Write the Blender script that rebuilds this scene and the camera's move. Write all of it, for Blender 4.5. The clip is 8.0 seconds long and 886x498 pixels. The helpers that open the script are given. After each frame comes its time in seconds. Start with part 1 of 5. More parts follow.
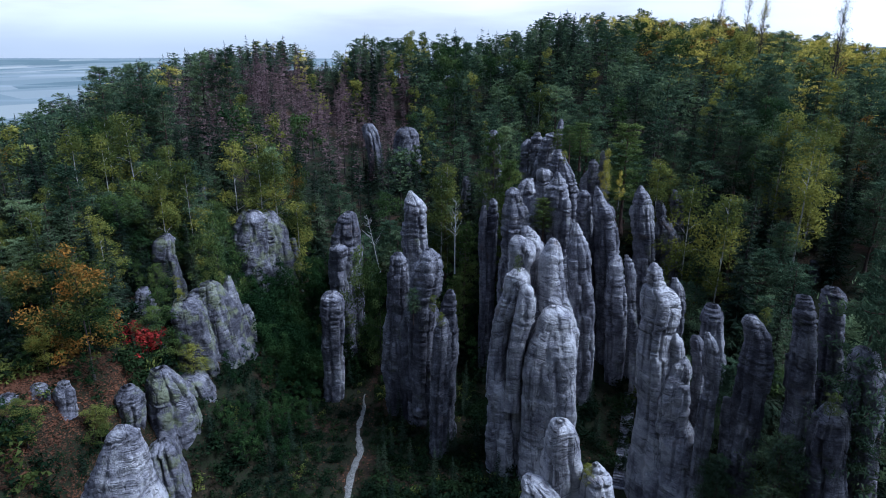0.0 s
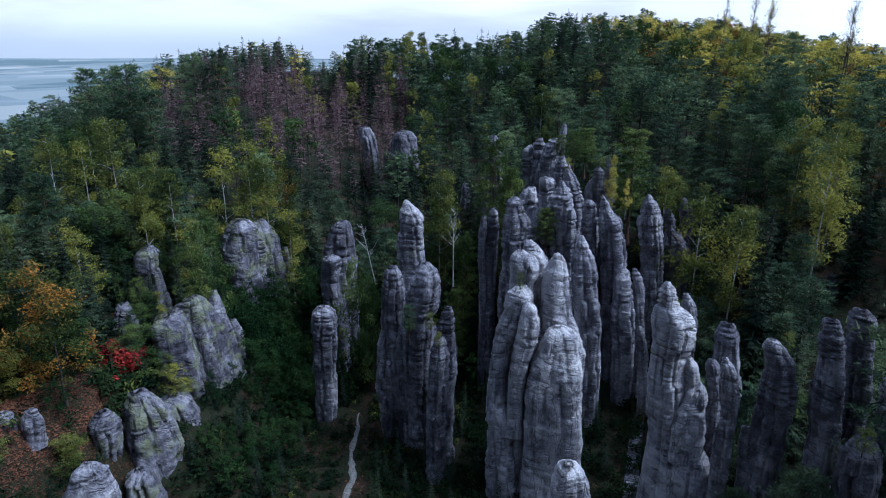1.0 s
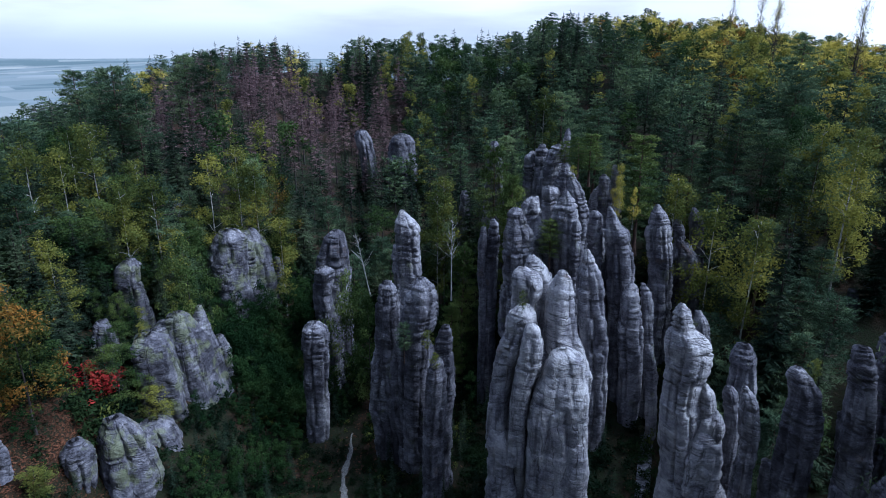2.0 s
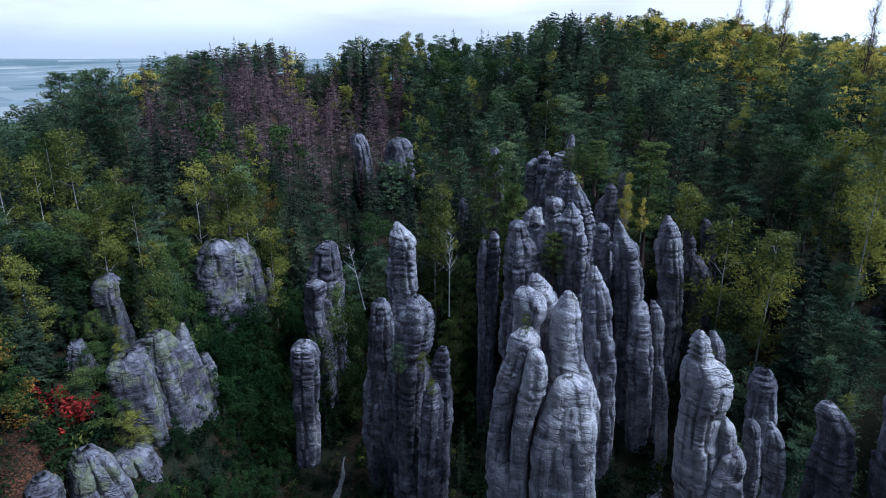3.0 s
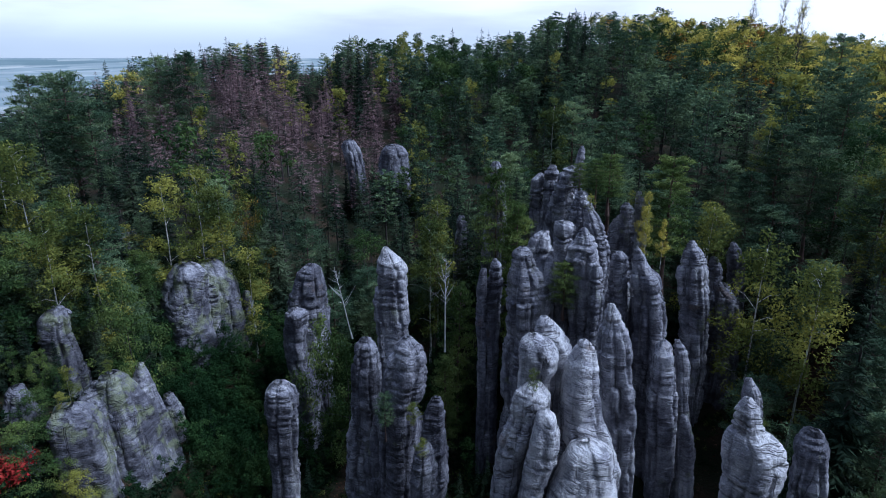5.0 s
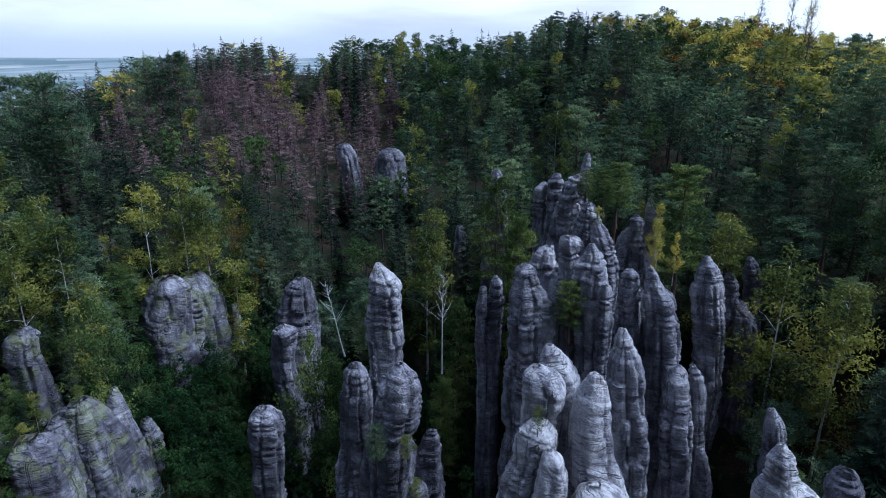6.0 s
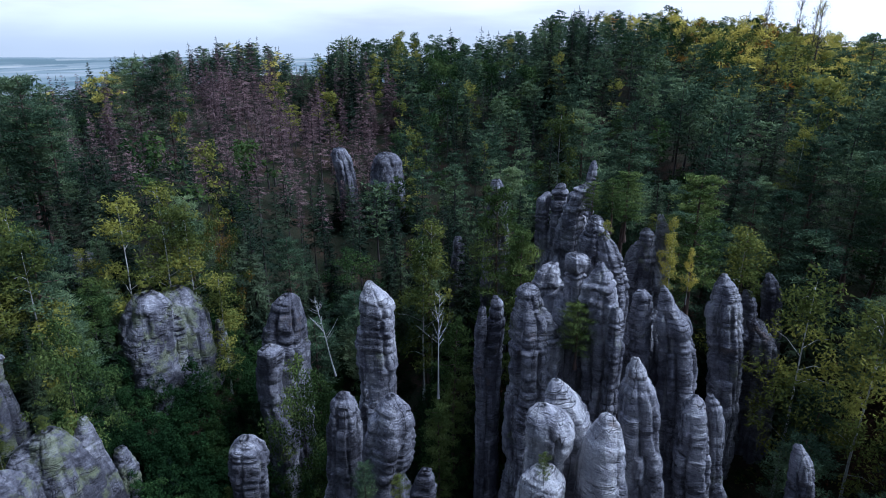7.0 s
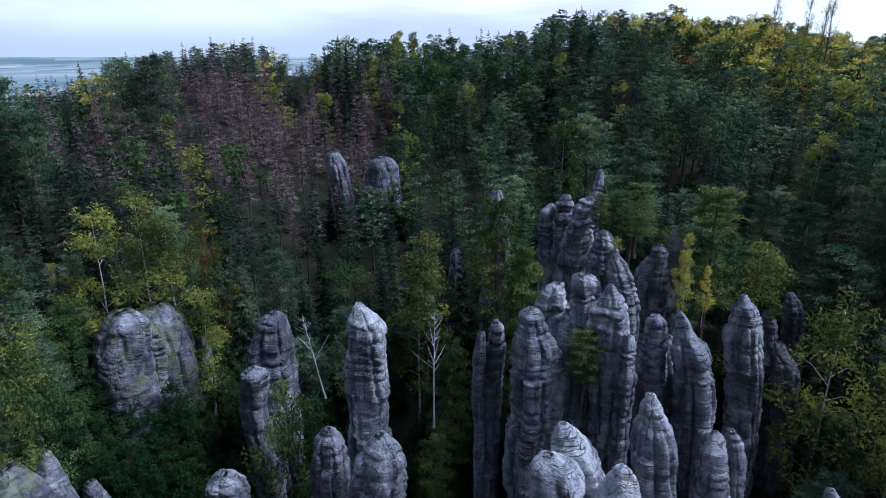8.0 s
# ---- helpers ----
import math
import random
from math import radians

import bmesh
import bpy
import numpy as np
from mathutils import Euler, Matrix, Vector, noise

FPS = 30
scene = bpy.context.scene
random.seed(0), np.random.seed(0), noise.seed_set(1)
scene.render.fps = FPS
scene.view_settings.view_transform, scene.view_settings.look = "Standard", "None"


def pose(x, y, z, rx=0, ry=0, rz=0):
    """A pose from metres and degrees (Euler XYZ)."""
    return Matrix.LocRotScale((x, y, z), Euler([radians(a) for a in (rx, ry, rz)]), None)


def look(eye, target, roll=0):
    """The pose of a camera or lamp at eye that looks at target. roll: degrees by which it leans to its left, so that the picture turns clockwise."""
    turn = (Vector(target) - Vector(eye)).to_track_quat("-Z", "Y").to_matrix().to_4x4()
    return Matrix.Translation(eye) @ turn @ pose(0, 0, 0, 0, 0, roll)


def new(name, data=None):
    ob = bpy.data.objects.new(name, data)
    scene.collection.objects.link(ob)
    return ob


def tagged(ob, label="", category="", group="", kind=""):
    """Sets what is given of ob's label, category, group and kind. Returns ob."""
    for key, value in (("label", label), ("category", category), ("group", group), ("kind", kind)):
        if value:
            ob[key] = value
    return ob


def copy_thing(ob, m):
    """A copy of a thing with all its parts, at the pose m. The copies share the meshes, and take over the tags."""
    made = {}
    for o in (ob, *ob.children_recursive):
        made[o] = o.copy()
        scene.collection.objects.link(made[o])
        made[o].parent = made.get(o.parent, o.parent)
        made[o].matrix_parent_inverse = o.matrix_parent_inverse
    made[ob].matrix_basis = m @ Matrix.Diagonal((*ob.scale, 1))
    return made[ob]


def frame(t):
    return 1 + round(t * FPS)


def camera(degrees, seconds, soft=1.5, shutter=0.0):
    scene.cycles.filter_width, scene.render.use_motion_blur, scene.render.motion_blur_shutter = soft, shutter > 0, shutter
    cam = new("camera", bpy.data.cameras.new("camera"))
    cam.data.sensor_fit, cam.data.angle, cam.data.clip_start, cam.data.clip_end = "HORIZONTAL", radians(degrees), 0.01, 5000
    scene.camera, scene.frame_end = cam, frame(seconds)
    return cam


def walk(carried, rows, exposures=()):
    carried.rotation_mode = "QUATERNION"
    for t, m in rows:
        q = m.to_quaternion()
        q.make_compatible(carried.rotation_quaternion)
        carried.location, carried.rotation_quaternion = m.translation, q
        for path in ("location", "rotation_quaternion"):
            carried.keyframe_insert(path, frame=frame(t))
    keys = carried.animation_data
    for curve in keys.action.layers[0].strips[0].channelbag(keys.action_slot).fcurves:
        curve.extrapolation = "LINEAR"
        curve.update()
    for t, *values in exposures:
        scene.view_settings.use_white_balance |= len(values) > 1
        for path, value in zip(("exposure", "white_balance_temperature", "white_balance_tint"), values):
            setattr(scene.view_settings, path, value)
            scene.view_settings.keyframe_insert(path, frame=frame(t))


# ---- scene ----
cam = camera(72.0, 8.0, soft=1.0)
METRES, EYE, TILT, LEAN, TURN = 40.0, 48.0, -18.0, 0.0, 0.0
ROWS = [
    (0.0, 0.0000, 0.0000, 0.0000, -0.000, 0.000, -0.000),
    (0.5, 0.0038, 0.0510, 0.0190, 0.000, 0.006, 0.010),
    (1.0, 0.0078, 0.1062, 0.0398, 0.006, 0.018, 0.010),
    (1.5, 0.0116, 0.1564, 0.0589, 0.012, 0.025, 0.010),
    (3.0, 0.0237, 0.3160, 0.1206, 0.018, 0.025, 0.020),
    (3.5, 0.0272, 0.3665, 0.1396, 0.018, 0.018, 0.010),
    (4.0, 0.0303, 0.4214, 0.1597, 0.006, 0.000, 0.010),
    (4.5, 0.0336, 0.4723, 0.1780, 0.012, -0.006, -0.010),
    (6.0, 0.0449, 0.6349, 0.2361, 0.006, -0.025, -0.050),
    (6.5, 0.0488, 0.6867, 0.2551, 0.000, -0.043, -0.040),
    (7.0, 0.0534, 0.7430, 0.2758, -0.000, -0.061, -0.030),
    (7.5, 0.0576, 0.7949, 0.2946, -0.006, -0.074, -0.030),
    (8.0, 0.0627, 0.8512, 0.3154, -0.000, -0.092, -0.020),
]
walk(cam, [(t, pose(0, 0, EYE, TILT, LEAN, TURN) @ pose(METRES * x, METRES * y, METRES * z, 90 + pitch, roll, yaw)) for t, x, y, z, yaw, pitch, roll in ROWS],
     exposures=[(0.0, 0.06, 4750.0, 12.0), (8.0, 0.06, 4750.0, 12.0)])

# ---------------------------------------------------------------- sky, sun, exposure
SUN_AZ, SUN_EL = radians(94), radians(54)          # high on the right, spread wide by thin cloud
SUN_DIR = Vector((math.sin(SUN_AZ) * math.cos(SUN_EL), math.cos(SUN_AZ) * math.cos(SUN_EL), math.sin(SUN_EL)))


def node(nt, kind, ins=None, **props):
    n = nt.nodes.new(kind)
    for k, v in props.items():
        setattr(n, k, v)
    for k, v in (ins or {}).items():
        if isinstance(v, bpy.types.NodeSocket):
            nt.links.new(v, n.inputs[k])
        else:
            n.inputs[k].default_value = v
    return n


def mathn(nt, op, a, b=0.0, clamp=False):
    return node(nt, "ShaderNodeMath", {0: a, 1: b}, operation=op, use_clamp=clamp).outputs[0]


def mixc(nt, fac, a, b, blend="MIX"):
    return node(nt, "ShaderNodeMix", {0: fac, 6: a, 7: b}, data_type="RGBA", blend_type=blend).outputs[2]


def span(nt, v, lo, hi, to0=0.0, to1=1.0):
    return node(nt, "ShaderNodeMapRange", {0: v, 1: lo, 2: hi, 3: to0, 4: to1}, interpolation_type="SMOOTHSTEP").outputs[0]


def ramp(nt, v, stops):
    r = node(nt, "ShaderNodeValToRGB", {0: v})
    els = r.color_ramp.elements
    while len(els) < len(stops):
        els.new(0.5)
    for e, (p, c) in zip(els, stops):
        e.position, e.color = p, (*c, 1)
    return r.outputs[0]


def build_world():
    w = bpy.data.worlds.new("overcast_sky")
    scene.world = w
    w.use_nodes = True
    nt = w.node_tree
    nt.nodes.clear()
    sky = node(nt, "ShaderNodeTexSky", sky_type="NISHITA", sun_disc=False, sun_elevation=SUN_EL, sun_rotation=SUN_AZ)
    tc = node(nt, "ShaderNodeTexCoord")
    stretch = node(nt, "ShaderNodeMapping", {0: tc.outputs["Generated"], 3: (1.3, 1.3, 8.0)})
    puffs = node(nt, "ShaderNodeTexNoise", {"Vector": stretch.outputs[0], "Scale": 2.2, "Detail": 5.0, "Roughness": 0.5})
    cloud = ramp(nt, puffs.outputs[0], [(0.34, (0.84, 0.77, 0.72)), (0.5, (1.06, 0.98, 0.89)), (0.64, (1.26, 1.17, 1.05))])
    bright = Vector((0.78, 0.62, 0.12)).normalized()      # the cloud is thinnest over the ridge on the right
    dot = node(nt, "ShaderNodeVectorMath", {0: tc.outputs["Generated"], 1: bright}, operation="DOT_PRODUCT").outputs["Value"]
    level = node(nt, "ShaderNodeSeparateXYZ", {0: tc.outputs["Generated"]}).outputs[2]
    cloud = mixc(nt, span(nt, level, 0.0, 0.075, 0.85, 0.0), cloud, (0.60, 0.62, 0.61, 1))      # haze along the horizon
    lit = mixc(nt, span(nt, dot, 0.80, 1.0, 0.0, 0.9), cloud, (1.45, 1.38, 1.28, 1))
    side = node(nt, "ShaderNodeVectorMath", {0: tc.outputs["Generated"], 1: Vector((0.45, 0.75, 0.48))}, operation="DOT_PRODUCT").outputs["Value"]
    lit = node(nt, "ShaderNodeVectorMath", {0: lit, 3: span(nt, side, -0.40, 0.05, FAR_SIDE, 1.0)}, operation="SCALE").outputs[0]      # unseen sky behind the drone dimmed to darken the front faces
    lit = mixc(nt, span(nt, level, 0.12, 0.6), lit, mixc(nt, 1.0, lit, ZENITH, "MULTIPLY"))
    clear = node(nt, "ShaderNodeBackground", {0: sky.outputs[0], 1: 0.1})
    grey = node(nt, "ShaderNodeBackground", {0: lit, 1: SKY})
    both = node(nt, "ShaderNodeMixShader", {0: 0.95, 1: clear.outputs[0], 2: grey.outputs[0]})
    node(nt, "ShaderNodeOutputWorld", {0: both.outputs[0]})


ZENITH, FAR_SIDE = (0.50, 0.57, 0.74, 1), 0.06
SKY = 1.0
build_world()
sun = new("sun", bpy.data.lights.new("sun", "SUN"))
sun.data.energy, sun.data.angle, sun.data.color = 4.3, radians(30), (1.0, 0.95, 0.88)
sun.matrix_basis = look(SUN_DIR * 400, (0, 0, 0))

# ---------------------------------------------------------------- noise and meshes in numpy


def lattice(ix, iy, iz, seed):
    h = (ix.astype(np.int64) * 374761393 + iy.astype(np.int64) * 668265263 + iz.astype(np.int64) * 2147483647 + seed * 1274126177) & 0xFFFFFFFF
    h = ((h ^ (h >> 13)) * 1274126177) & 0xFFFFFFFF
    return ((h ^ (h >> 16)) & 0xFFFFFF) / float(0xFFFFFF) * 2 - 1


def vnoise(x, y, z, seed=0):
    """Smooth value noise, -1 to 1."""
    x, y, z = np.broadcast_arrays(np.asarray(x, float), np.asarray(y, float), np.asarray(z, float))
    ix, iy, iz = np.floor(x), np.floor(y), np.floor(z)
    fx, fy, fz = x - ix, y - iy, z - iz
    fx, fy, fz = (f * f * (3 - 2 * f) for f in (fx, fy, fz))
    v = 0
    for a in (0, 1):
        for b in (0, 1):
            for c in (0, 1):
                v = v + lattice(ix + a, iy + b, iz + c, seed) * np.where(a, fx, 1 - fx) * np.where(b, fy, 1 - fy) * np.where(c, fz, 1 - fz)
    return v


def fbm(x, y, z, octaves=3, seed=0):
    v, amp = 0, 1.0
    for o in range(octaves):
        v = v + amp * vnoise(x * 2 ** o, y * 2 ** o, z * 2 ** o, seed + o)
        amp *= 0.5
    return v / 1.6


def ss(a, b, v):
    t = np.clip((np.asarray(v, float) - a) / (b - a), 0, 1)
    return t * t * (3 - 2 * t)


def quad_mesh(name, verts, faces, materials, smooth=False):
    """A mesh of three- or four-sided faces straight from arrays."""
    verts, faces = np.asarray(verts, np.float32), np.asarray(faces, np.int32)
    side = faces.shape[1]
    me = bpy.data.meshes.new(name)
    me.vertices.add(len(verts))
    me.vertices.foreach_set("co", verts.ravel())
    me.loops.add(faces.size)
    me.loops.foreach_set("vertex_index", faces.ravel())
    me.polygons.add(len(faces))
    me.polygons.foreach_set("loop_start", np.arange(0, faces.size, side, dtype=np.int32))
    me.polygons.foreach_set("loop_total", np.full(len(faces), side, np.int32))
    me.polygons.foreach_set("use_smooth", np.full(len(faces), smooth))
    for m in materials:
        me.materials.append(m)
    me.update(calc_edges=True)
    me.validate()
    return me


def joined(pieces):
    vs, qs, n = [], [], 0
    for v, q in pieces:
        vs.append(v)
        qs.append(q + n)
        n += len(v)
    return np.concatenate(vs), np.concatenate(qs)


def tube(points, radii, seg=6):
    """A tapered limb along points."""
    p = np.asarray(points, float)
    d = np.gradient(p, axis=0)
    d /= np.linalg.norm(d, axis=1)[:, None] + 1e-9
    ref = np.where(np.abs(d[:, 2:3]) > 0.9, np.array([[1.0, 0, 0]]), np.array([[0, 0, 1.0]]))
    u = np.cross(d, ref)
    u /= np.linalg.norm(u, axis=1)[:, None] + 1e-9
    w = np.cross(d, u)
    a = np.arange(seg) * 2 * np.pi / seg
    r = np.asarray(radii, float)[:, None, None]
    v = p[:, None, :] + r * (np.cos(a)[None, :, None] * u[:, None, :] + np.sin(a)[None, :, None] * w[:, None, :])
    n = len(p)
    i, j = np.meshgrid(np.arange(n - 1), np.arange(seg), indexing="ij")
    q = np.stack([i * seg + j, i * seg + (j + 1) % seg, (i + 1) * seg + (j + 1) % seg, (i + 1) * seg + j], -1)
    return v.reshape(-1, 3), q.reshape(-1, 4)


def leaves(rng, centres, size, flat=0.0, aspect=0.6, droop=None, facing=None):
    """Small pointed leaf sprays, one pointed triangle each, at the centres. flat: 0 any way, 1 lying level."""
    n = len(centres)
    u = rng.normal(size=(n, 3))
    u[:, 2] *= 1 - flat
    if droop is not None:
        u = u * 0.5 + droop
    u /= np.linalg.norm(u, axis=1)[:, None] + 1e-9
    k = rng.normal(size=(n, 3))
    k[:, 2] *= 1 - flat * 0.8
    if facing is not None:                       # sprays lie on the crown's surface, like shingles
        u = np.cross(facing, u)
        u /= np.linalg.norm(u, axis=1)[:, None] + 1e-9
        k = np.cross(facing, u)
    w = np.cross(u, np.cross(k, u))
    w /= np.linalg.norm(w, axis=1)[:, None] + 1e-9
    s = (size * rng.uniform(0.6, 1.4, n))[:, None]
    v = np.stack([centres - u * s * 0.6 - w * s * aspect, centres + u * s, centres - u * s * 0.6 + w * s * aspect], 1)
    return v.reshape(-1, 3), np.arange(3 * n).reshape(-1, 3)


def part(name, mesh, parent, label=""):
    ob = new(name, mesh)
    ob.parent = parent
    if label:
        tagged(ob, label)
    return ob


# ---------------------------------------------------------------- materials
def material(name):
    m = bpy.data.materials.new(name)
    m.use_nodes = True
    nt = m.node_tree
    nt.nodes.clear()
    return m, nt


def finish(nt, shader):
    node(nt, "ShaderNodeOutputMaterial", {0: shader})


def sandstone(name, lift=0.0, moss_share=0.55, moss_from=0.60, beds=1.0):
    """Weathered sandstone: thin bedding lines, pitted grain, dark wash streaks, pale and mossy patches. lift: how pale
    the stone is, lowered for rocks in shade.
    """
    m, nt = material(name)
    pos = node(nt, "ShaderNodeNewGeometry").outputs["Position"]
    rnd = node(nt, "ShaderNodeObjectInfo").outputs["Random"]
    off = node(nt, "ShaderNodeVectorMath", {0: pos, 1: node(nt, "ShaderNodeCombineXYZ", {0: mathn(nt, "MULTIPLY", rnd, 17.0), 2: mathn(nt, "MULTIPLY", rnd, 40.0)}).outputs[0]}, operation="ADD").outputs[0]

    lean = node(nt, "ShaderNodeVectorRotate", {"Vector": off, "Angle": mathn(nt, "MULTIPLY", mathn(nt, "SUBTRACT", mathn(nt, "FRACT", mathn(nt, "MULTIPLY", rnd, 7.3)), 0.5), 0.7)}, rotation_type="Y_AXIS").outputs[0]      # beds dip one way or the other
    slow = node(nt, "ShaderNodeTexNoise", {"Vector": off, "Scale": 0.25, "Detail": 2.0}).outputs["Color"]
    lean = node(nt, "ShaderNodeVectorMath", {0: lean, 1: node(nt, "ShaderNodeVectorMath", {0: slow, 3: 1.6}, operation="SCALE").outputs[0]}, operation="ADD").outputs[0]

    def noise_at(vec, scale, detail=4.0, rough=0.6, turn=(0, 0, 0)):
        v = node(nt, "ShaderNodeMapping", {0: vec, 2: turn, 3: scale}).outputs[0]
        return node(nt, "ShaderNodeTexNoise", {"Vector": v, "Scale": 1.0, "Detail": detail, "Roughness": rough}).outputs[0]

    big = noise_at(off, (0.20, 0.20, 0.16), 4.0)
    mid = noise_at(off, (0.9, 0.9, 0.8), 5.0, 0.65)
    grain = noise_at(pos, (4.5, 4.5, 6.0), 6.0, 0.72)
    strata = noise_at(lean, (0.30, 0.30, 3.6), 5.0, 0.70, (0.05, 0.04, 0))
    line_n = noise_at(lean, (0.22, 0.22, 2.0), 3.0, 0.5, (0.06, -0.05, 0))
    where = span(nt, noise_at(off, (0.33, 0.33, 0.25), 2.0), 0.42, 0.60)
    crease = span(nt, mathn(nt, "ABSOLUTE", mathn(nt, "SUBTRACT", line_n, 0.5)), 0.0, 0.036)
    crease = mathn(nt, "MAXIMUM", crease, mathn(nt, "SUBTRACT", 1.0, where))
    cross = noise_at(lean, (0.5, 0.5, 4.2), 4.0, 0.6, (0.2, 0.5, 0.3))
    streak = noise_at(off, (1.3, 1.3, 0.07), 3.0, 0.55)
    split_n = noise_at(off, (0.55, 0.55, 0.06), 2.0, 0.5, (0.06, 0.05, 0.2))
    split = span(nt, mathn(nt, "ABSOLUTE", mathn(nt, "SUBTRACT", split_n, 0.44)), 0.0, 0.008)
    tone = mathn(nt, "ADD", mathn(nt, "MULTIPLY", big, 0.42), mathn(nt, "MULTIPLY", mid, 0.30))
    tone = mathn(nt, "ADD", tone, mathn(nt, "MULTIPLY", strata, 0.12))
    tone = mathn(nt, "ADD", tone, mathn(nt, "MULTIPLY", grain, 0.16))
    tone = mathn(nt, "ADD", tone, mathn(nt, "ADD", mathn(nt, "MULTIPLY", mathn(nt, "SUBTRACT", rnd, 0.5), 0.03), lift))
    col = ramp(nt, tone, [(0.39, (0.070, 0.068, 0.082)), (0.46, (0.178, 0.174, 0.198)), (0.52, (0.336, 0.328, 0.352)), (0.60, (0.58, 0.565, 0.565))])
    col = mixc(nt, span(nt, streak, 0.53, 0.70, 0.0, 0.72), col, (0.075, 0.073, 0.086, 1))
    col = mixc(nt, span(nt, streak, 0.40, 0.28, 0.0, 0.35), col, (0.50, 0.48, 0.45, 1))
    moss = noise_at(pos, (0.45, 0.45, 0.45), 6.0, 0.65)
    col = mixc(nt, span(nt, moss, moss_from, moss_from + 0.12, 0.0, moss_share), col, (0.20, 0.22, 0.11, 1))
    rust = noise_at(off, (0.33, 0.33, 0.33), 4.0)
    col = mixc(nt, span(nt, rust, 0.64, 0.76, 0.0, 0.35), col, (0.30, 0.20, 0.13, 1))
    lines = mathn(nt, "MULTIPLY", crease, split)
    col = mixc(nt, span(nt, lines, 0.0, 1.0, 0.5, 0.0), col, (0.045, 0.043, 0.046, 1))
    h = mathn(nt, "ADD", mathn(nt, "MULTIPLY", strata, 0.24), mathn(nt, "MULTIPLY", grain, 0.30))
    h = mathn(nt, "ADD", h, mathn(nt, "MULTIPLY", cross, 0.20))
    h = mathn(nt, "ADD", h, mathn(nt, "MULTIPLY", mid, 0.7))
    h = mathn(nt, "ADD", h, mathn(nt, "MULTIPLY", lines, 0.28 * beds))
    bump = node(nt, "ShaderNodeBump", {"Strength": 1.0, "Distance": 0.55, "Height": h}).outputs[0]
    b = node(nt, "ShaderNodeBsdfPrincipled", {"Base Color": col, "Roughness": 0.9, "Specular IOR Level": 0.2, "Normal": bump})
    finish(nt, b.outputs[0])
    return m


def foliage(name, dark, mid, light, through_share=0.3, grain=0.3):
    """Leaves: colour varies from tree to tree, from spray to spray and in soft patches."""
    m, nt = material(name)
    geo = node(nt, "ShaderNodeNewGeometry")
    rnd = node(nt, "ShaderNodeObjectInfo").outputs["Random"]
    soft = node(nt, "ShaderNodeTexNoise", {"Vector": geo.outputs["Position"], "Scale": 0.16, "Detail": 3.0}).outputs[0]
    v = mathn(nt, "ADD", mathn(nt, "MULTIPLY", geo.outputs["Random Per Island"], grain), mathn(nt, "MULTIPLY", rnd, 0.58 - grain))
    v = mathn(nt, "ADD", v, mathn(nt, "MULTIPLY", span(nt, soft, 0.37, 0.63), 0.48))
    col = ramp(nt, v, [(0.15, dark), (0.5, mid), (0.88, light)])
    d = node(nt, "ShaderNodeBsdfPrincipled", {"Base Color": col, "Roughness": 0.85, "Specular IOR Level": 0.04})
    t = node(nt, "ShaderNodeBsdfTranslucent", {0: col})
    s = node(nt, "ShaderNodeMixShader", {0: through_share, 1: d.outputs[0], 2: t.outputs[0]})
    finish(nt, s.outputs[0])
    return m


def bark(name, a, b, band=None):
    m, nt = material(name)
    pos = node(nt, "ShaderNodeNewGeometry").outputs["Position"]
    v = node(nt, "ShaderNodeMapping", {0: pos, 3: (6, 6, 1.4)}).outputs[0]
    n = node(nt, "ShaderNodeTexNoise", {"Vector": v, "Scale": 1.0, "Detail": 4.0}).outputs[0]
    col = ramp(nt, n, [(0.35, a), (0.65, b)])
    if band:
        w = node(nt, "ShaderNodeTexNoise", {"Vector": node(nt, "ShaderNodeMapping", {0: pos, 3: (2, 2, 5)}).outputs[0], "Scale": 1.0}).outputs[0]
        col = mixc(nt, span(nt, w, 0.58, 0.66), col, (*band, 1))
    bump = node(nt, "ShaderNodeBump", {"Strength": 0.6, "Distance": 0.05, "Height": n}).outputs[0]
    finish(nt, node(nt, "ShaderNodeBsdfPrincipled", {"Base Color": col, "Roughness": 0.9, "Normal": bump}).outputs[0])
    return m


